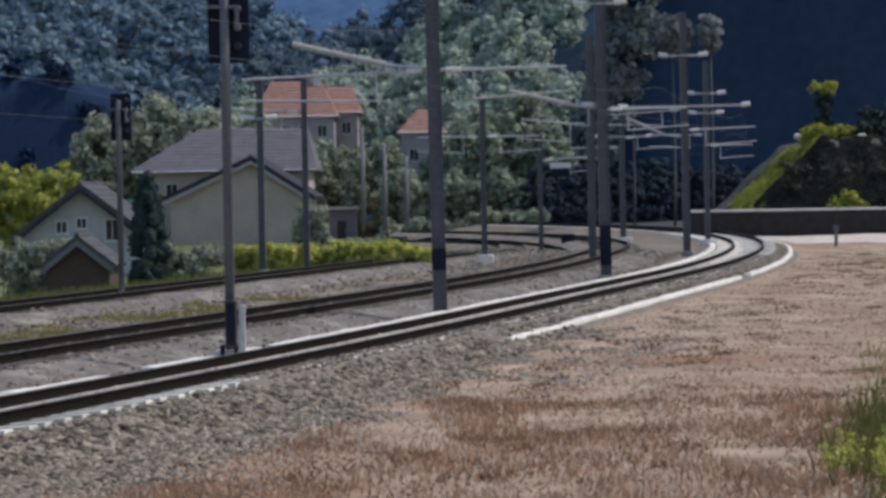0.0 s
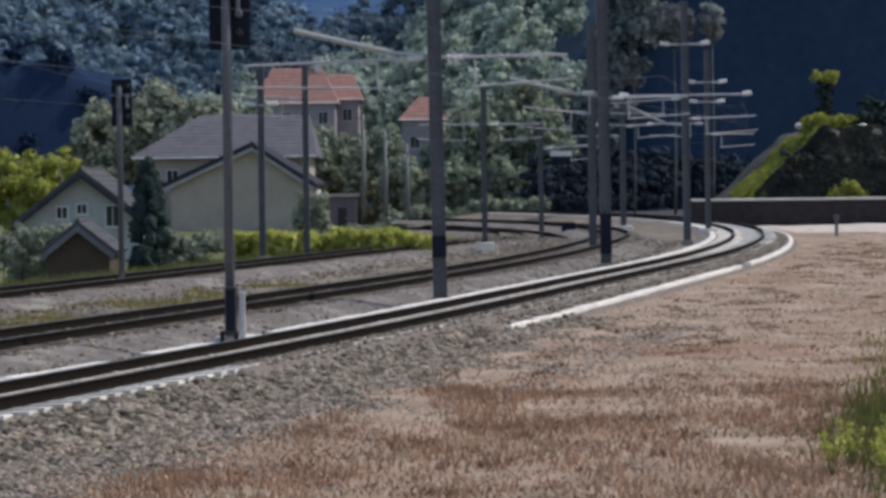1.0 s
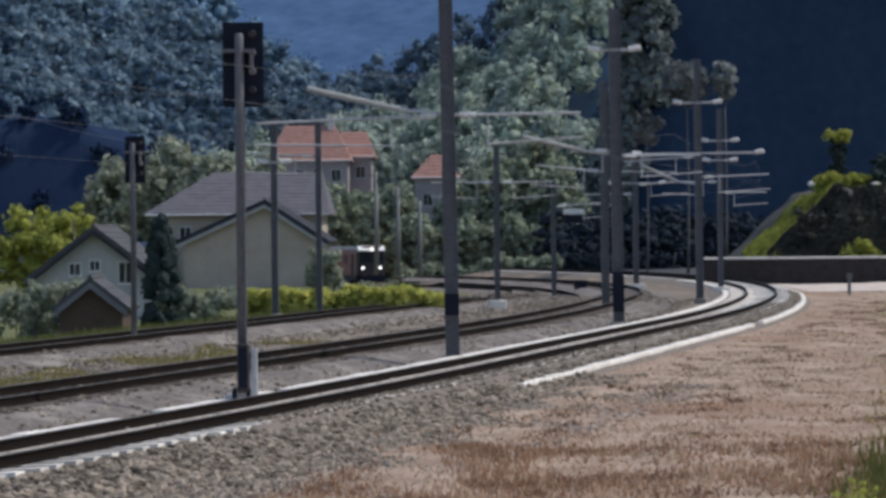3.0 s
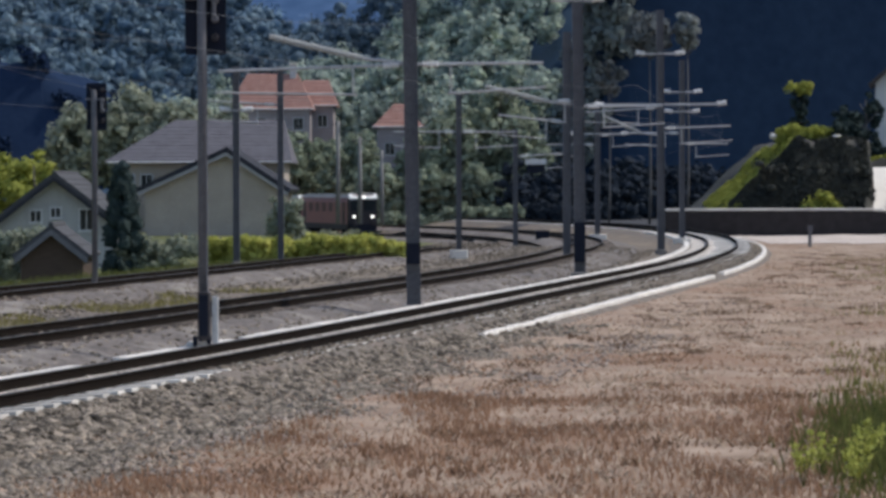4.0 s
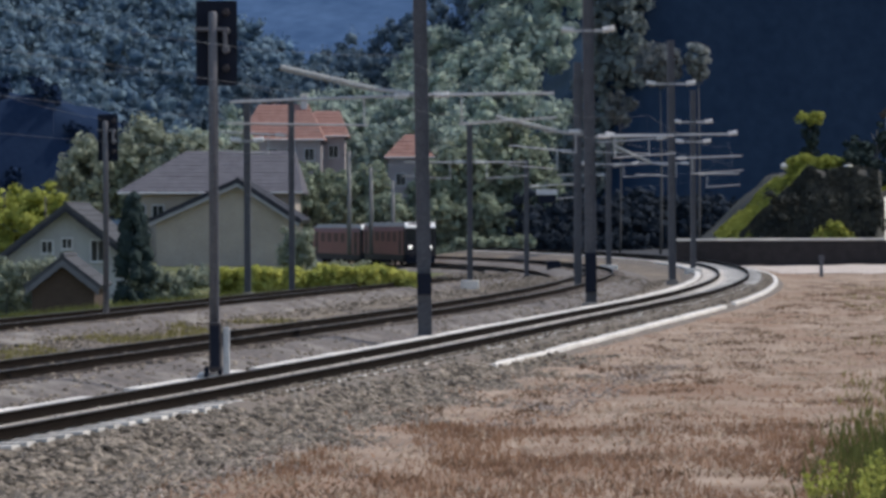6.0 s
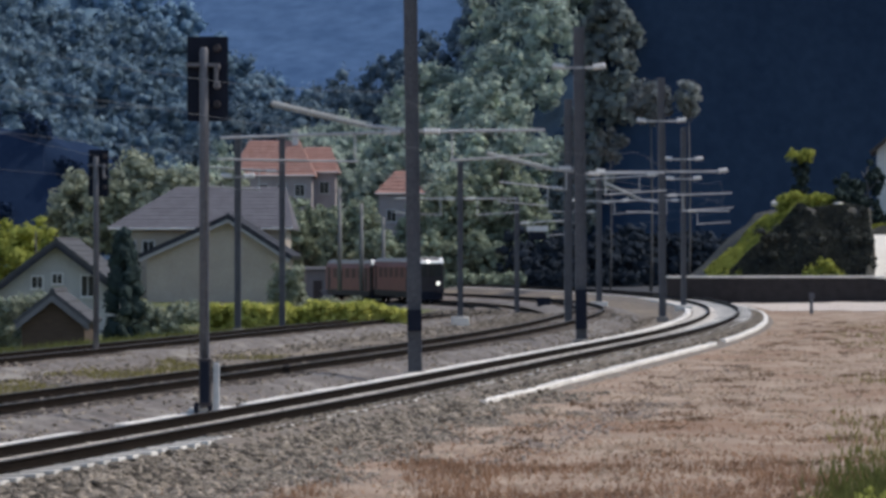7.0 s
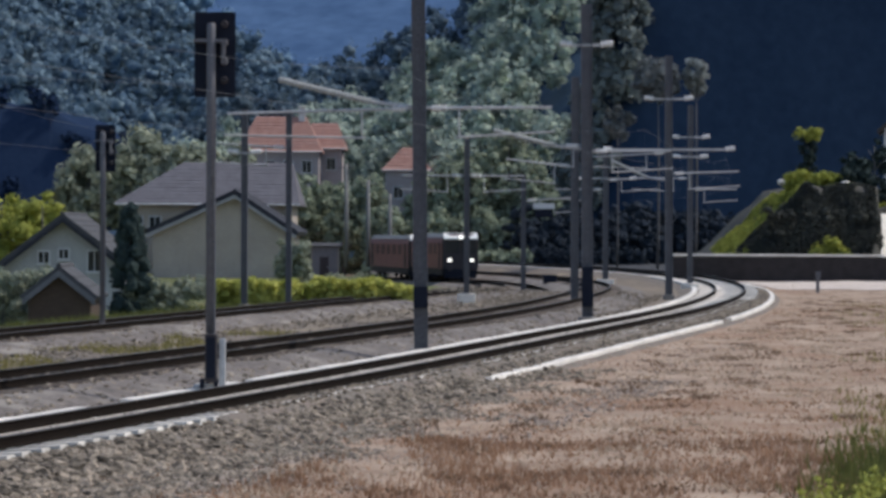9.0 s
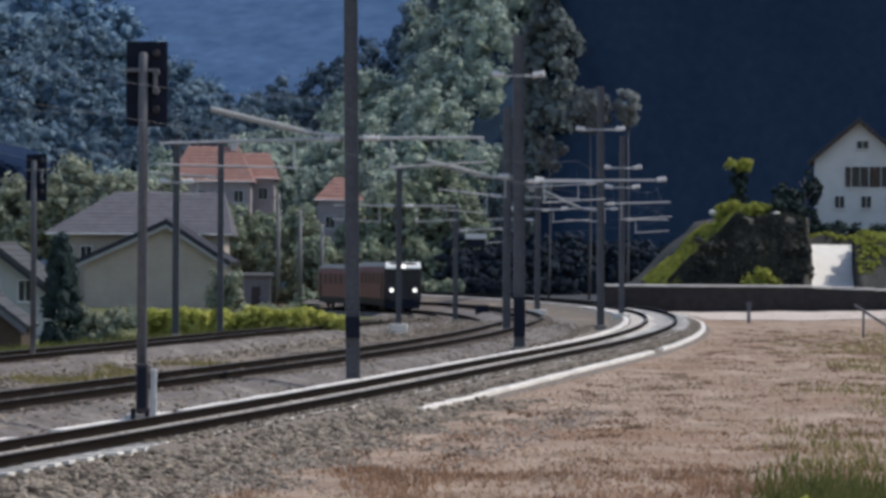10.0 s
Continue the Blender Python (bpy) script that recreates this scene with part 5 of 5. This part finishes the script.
def weed(x, y, h):
    """A leafy yellow-green weed: a few stalks with leaves up to small flower heads."""
    t = thing("weed", pose(x, y, float(ground_z(np.array(x), np.array(y)))), "yellow-green leafy weed with pale flower heads in the grass", "plant", "weeds in the grass")
    for i in range(4):
        a = i * 1.7 + x
        tip = Vector((math.cos(a) * h * 0.25, math.sin(a) * h * 0.25, h * (0.8 + 0.07 * i)))
        st = part("stalk", Geo().tube((0, 0, -0.03), tip, 0.007, 0.004, 5), M_GRASSGREEN, t)
        c = np.array([tip[:] + np.zeros(3), (tip * 0.8)[:], (tip * 0.6)[:]])
        v, f = leaves(c, np.array([0.035, 0.045, 0.05]), 12, 0.03)
        tagged(part("leaves", arrays("leaves", v, f, M_WEED), M_WEED, st), kind="stuff")
    return t


M_WEED = mat("weed_leaf", (0.31, 0.33, 0.070), (0.50, 0.51, 0.16), 0.3, 0.8, rand=0.2, island=True, bump=0.0, spec=0.05, through_light=0.4)
for wx, wy, wh in ((4.05, 28.6, 0.42), (4.35, 29.3, 0.5), (4.6, 28.4, 0.46), (4.9, 29.8, 0.52), (5.2, 31.0, 0.48), (4.45, 27.7, 0.4), (5.5, 29.4, 0.5), (5.0, 28.3, 0.38)):
    weed(wx, wy, wh)


def verge(n):
    y = RNG.uniform(40, 86, n)
    x = np.interp(y, Y3, X3) + RNG.uniform(1.8, 5.5, n)
    d = np.array([noise.noise((a / 1.5, b / 6.0, 5.0)) for a, b in zip(x, y)])
    k = d > -0.02
    return x[k], y[k]


def verge_far(n):
    y = RNG.uniform(50, 150, n)
    x = np.interp(y, Y3, X3) - RNG.uniform(1.6, 6.0, n)
    return x, y


blades("verge_grass", "yellowish grass between the tracks", M_GRASSOLIVE, 20000, verge, 0.08, 0.24, 0.016)


def olive_patch(n):
    y = RNG.uniform(30, 125, n)
    x = y * (0.15 + 0.12 * RNG.random(n) ** 0.7)
    d = np.array([noise.noise((a / 3.0, b / 8.0, 2.0)) for a, b in zip(x, y)])
    k = d + (x / y - 0.19) * 6 > RNG.uniform(-0.2, 0.2, n)
    return x[k], y[k]


blades("olive_grass", "dull olive grass mixed with the withered stalks", M_GRASSOLIVE, 26000, olive_patch, 0.08, 0.26, 0.014)
blades("verge_grass", "green grass beyond the far track", M_GRASSGREEN, 22000, verge_far, 0.15, 0.5, 0.016)


# ---- wires ----
def wires(rt, y0, y1, label, z=5.2, top=6.3, off=0.0):
    t = thing("overhead_line", Matrix(), label, "overhead line", kind="structure")
    i0 = next(i for i, p in enumerate(rt) if p[1] > y0)
    i1 = next((i for i, p in enumerate(rt) if p[1] > y1), len(rt) - 1)
    span = 70
    low, high = Geo(), Geo()
    last = None
    for i in range(i0, i1, 10):
        u = ((i - i0) % span) / span
        sag = 0.55 * (1 - (2 * u - 1) ** 2)
        now = (along(rt, i, off, z), along(rt, i, off, top - sag))
        if last:
            low.tube(last[0], now[0], 0.0045, 0.0045, 5)
            high.tube(last[1], now[1], 0.0045, 0.0045, 5)
            part("dropper", Geo().tube(now[0], now[1], 0.0025, 0.0025, 4), M_WIRE, t)
        last = now
    part("contact_wire", low, M_WIRE, t)
    part("messenger_wire", high, M_WIRE, t)
    return t


wires(ROUTE_1, 24, 210, "overhead line above the main track")
wires(ROUTE_2, 30, 210, "overhead line above the second track")
wires(ROUTE_3, 40, 260, "overhead line above the far track")


# ---- train ----
WHEEL_R = 0.42


def railcar(label, lit):
    """A boxy railcar, nose towards -y, 16.6 m long, origin on the rails at its middle."""
    t = thing("railcar", Matrix(), label, "train", "cars of the train")
    L, W = 8.3, 1.4
    sec = [(-W, 0.95), (-W, 2.95), (-W + 0.12, 3.3), (-W + 0.5, 3.58), (W - 0.5, 3.58), (W - 0.12, 3.3), (W, 2.95), (W, 0.95)]

    def ring(y, s, lift=0.0):
        return [(x * s, y, z if z < 1 else 0.95 + (z - 0.95) * (1 - lift)) for x, z in sec]

    part("body", Geo().loft([ring(-L, 0.93, 0.02), ring(-L + 0.25, 1), ring(L - 0.25, 1), ring(L, 0.93, 0.02)]), M_TRAINRED, t, "dull red painted body")
    # Dark shell over the red nose paints the shade on the front
    part("front_shade", Geo().loft([[(x * 0.95, -L - 0.03, z) for x, z in sec[:3] + sec[5:]], [(x * 1.006, -L + 0.27, z) for x, z in sec[:3] + sec[5:]]]), M_TRAINDARK, t, "front end, coloured dark for its shade")
    part("roof", Geo().loft([[(-1.33, y, 3.32), (-0.92, y, 3.66), (0.92, y, 3.66), (1.33, y, 3.32)] for y in (-L + 0.05, L - 0.1)]), M_TRAINROOF, t, "pale grey roof")
    # Wedge tilted up and paled to imitate the roof edge's sunlit gleam
    part("brow", Geo().loft([[(x, -L - 0.20, 3.20), (x, -L - 0.20, 3.30), (x, -L + 0.22, 3.70), (x, -L + 0.30, 3.70), (x, -L + 0.30, 3.20)] for x in (-1.3, -1.15, 1.15, 1.3)]), M_BROW, t, "white brow over the windscreen, paled and tilted for sun glare")
    for s in (-1, 1):
        part("windscreen", Geo().box(s * 0.62 - 0.54, s * 0.62 + 0.54, -L - 0.06, -L - 0.035, 2.15, 3.1, 0.01), M_GLASS, t, "dark windscreen pane")
        b = part("buffer", Geo().tube((s * 0.87, -L - 0.02, 1.05), (s * 0.87, -L - 0.5, 1.05), 0.09, 0.09, 10).tube((s * 0.87, -L - 0.5, 1.05), (s * 0.87, -L - 0.56, 1.05), 0.23, 0.21, 14), M_TRAINDARK, t, "round buffer")
        part("headlight", Geo().tube((s * 0.86, -L + 0.0, 1.62), (s * 0.86, -L - 0.10, 1.62), 0.14, 0.14, 14), M_LAMP if lit else M_GLASS, t, "lit round headlight" if lit else "")
    part("top_light", Geo().tube((0, -L + 0.0, 3.38), (0, -L - 0.24, 3.38), 0.14, 0.14, 12), M_LAMP if lit else M_GLASS, t, "lit lamp on the brow" if lit else "")
    part("snow_plough", Geo().prism([(-1.2, 0.25), (1.2, 0.25), (1.3, 0.95), (-1.3, 0.95)], -L - 0.1, -L + 0.35), M_BLACK, t, "black plough below the nose")
    for s in (-1, 1):
        part("skirt", Geo().box(s * 1.32 - 0.04, s * 1.32 + 0.04, -L + 0.5, L - 0.5, 0.45, 0.97, 0.02), M_TRAINDARK, t, "dark underframe skirt")
        for i in range(5):
            y = -L + 3.6 + i * 2.3
            part("side_window", Geo().box(s * 1.408 - 0.012, s * 1.408 + 0.012, y - 0.6, y + 0.6, 2.05, 2.85, 0.004), M_TRAINGLASS, t, "dark side window")
        for y in (-L + 1.5, L - 1.5):
            d = part("door", Geo().box(s * 1.408 - 0.014, s * 1.408 + 0.014, y - 0.42, y + 0.42, 1.0, 2.95, 0.004), M_TRAINDARK, t, "dark folding door")
            part("door_window", Geo().box(s * 1.43 - 0.004, s * 1.43 + 0.004, y - 0.25, y + 0.25, 2.0, 2.75), M_TRAINGLASS, d)
    for y in (-5.6, 5.6):
        for s in (-1, 1):
            part("bogie_frame", Geo().box(s * 1.02 - 0.06, s * 1.02 + 0.06, y - 1.45, y + 1.45, 0.35, 0.68, 0.04), M_BLACK, t)
    sets = []
    for y in (-6.6, -4.6, 4.6, 6.6):
        g = Geo()
        for s in (-1, 1):
            g.tube((s * 0.68, 0, 0), (s * 0.82, 0, 0), WHEEL_R, WHEEL_R * 0.98, 20)
            g.tube((s * 0.66, 0, 0), (s * 0.69, 0, 0), WHEEL_R + 0.03, WHEEL_R + 0.03, 20)
            for q in range(4):
                g.box(s * 0.83 - 0.01, s * 0.83 + 0.01, math.cos(q * 1.571) * 0.22 - 0.05, math.cos(q * 1.571) * 0.22 + 0.05, math.sin(q * 1.571) * 0.22 - 0.05, math.sin(q * 1.571) * 0.22 + 0.05)
        g.tube((-0.7, 0, 0), (0.7, 0, 0), 0.08, 0.08, 10)
        w = part("wheelset", g, M_RAIL, t, "steel wheelset")
        w.location = (0, y, WHEEL_R)
        sets.append((w, y))
    return t, sets


CARS = [railcar("dull red railcar with lit headlights on the far track", True), railcar("dull red railcar coupled behind on the far track", False)]

DIST_3 = np.arange(len(ROUTE_3)) * 0.5
# seconds, forward distance of the nose (y of the line)
NOSE = [(0.0, 277.0), (1.5, 266.6), (3.0, 255.0), (4.5, 239.9), (5.5, 231.4), (6.5, 223.6), (8.0, 213.0), (10.0, 200.0)]


def on_line(d):
    x, y = (float(np.interp(d, DIST_3, [p[i] for p in ROUTE_3])) for i in (0, 1))
    return Vector((x, y, fall(ROUTE_3, y)))


def car_pose(d):
    """Pose of a car whose middle lies d metres along the line, nose towards the start."""
    a, b = on_line(d - 5.6), on_line(d + 5.6)
    way = (b - a).normalized()
    m = Matrix.Rotation(math.atan2(-way.x, way.y), 4, "Z")
    return Matrix.Translation((a + b) / 2) @ m


def motions():
    y_line = [p[1] for p in ROUTE_3]
    step = 1.0 / 15.0
    times = [i * step for i in range(151)]
    nose = [float(np.interp(np.interp(t, [n[0] for n in NOSE], [n[1] for n in NOSE]), y_line, DIST_3)) for t in times]
    for k, (car, sets) in enumerate(CARS):
        ds = [d + 8.4 + k * 17.6 for d in nose]
        walk(car, [(t, car_pose(d)) for t, d in list(zip(times, ds))[::5]])
        for w, y in sets:
            walk(w, [(t, Matrix.Translation((0, y, WHEEL_R)) @ Matrix.Rotation((nose[0] - d) / WHEEL_R, 4, "X")) for t, d in zip(times, nose)])


motions()
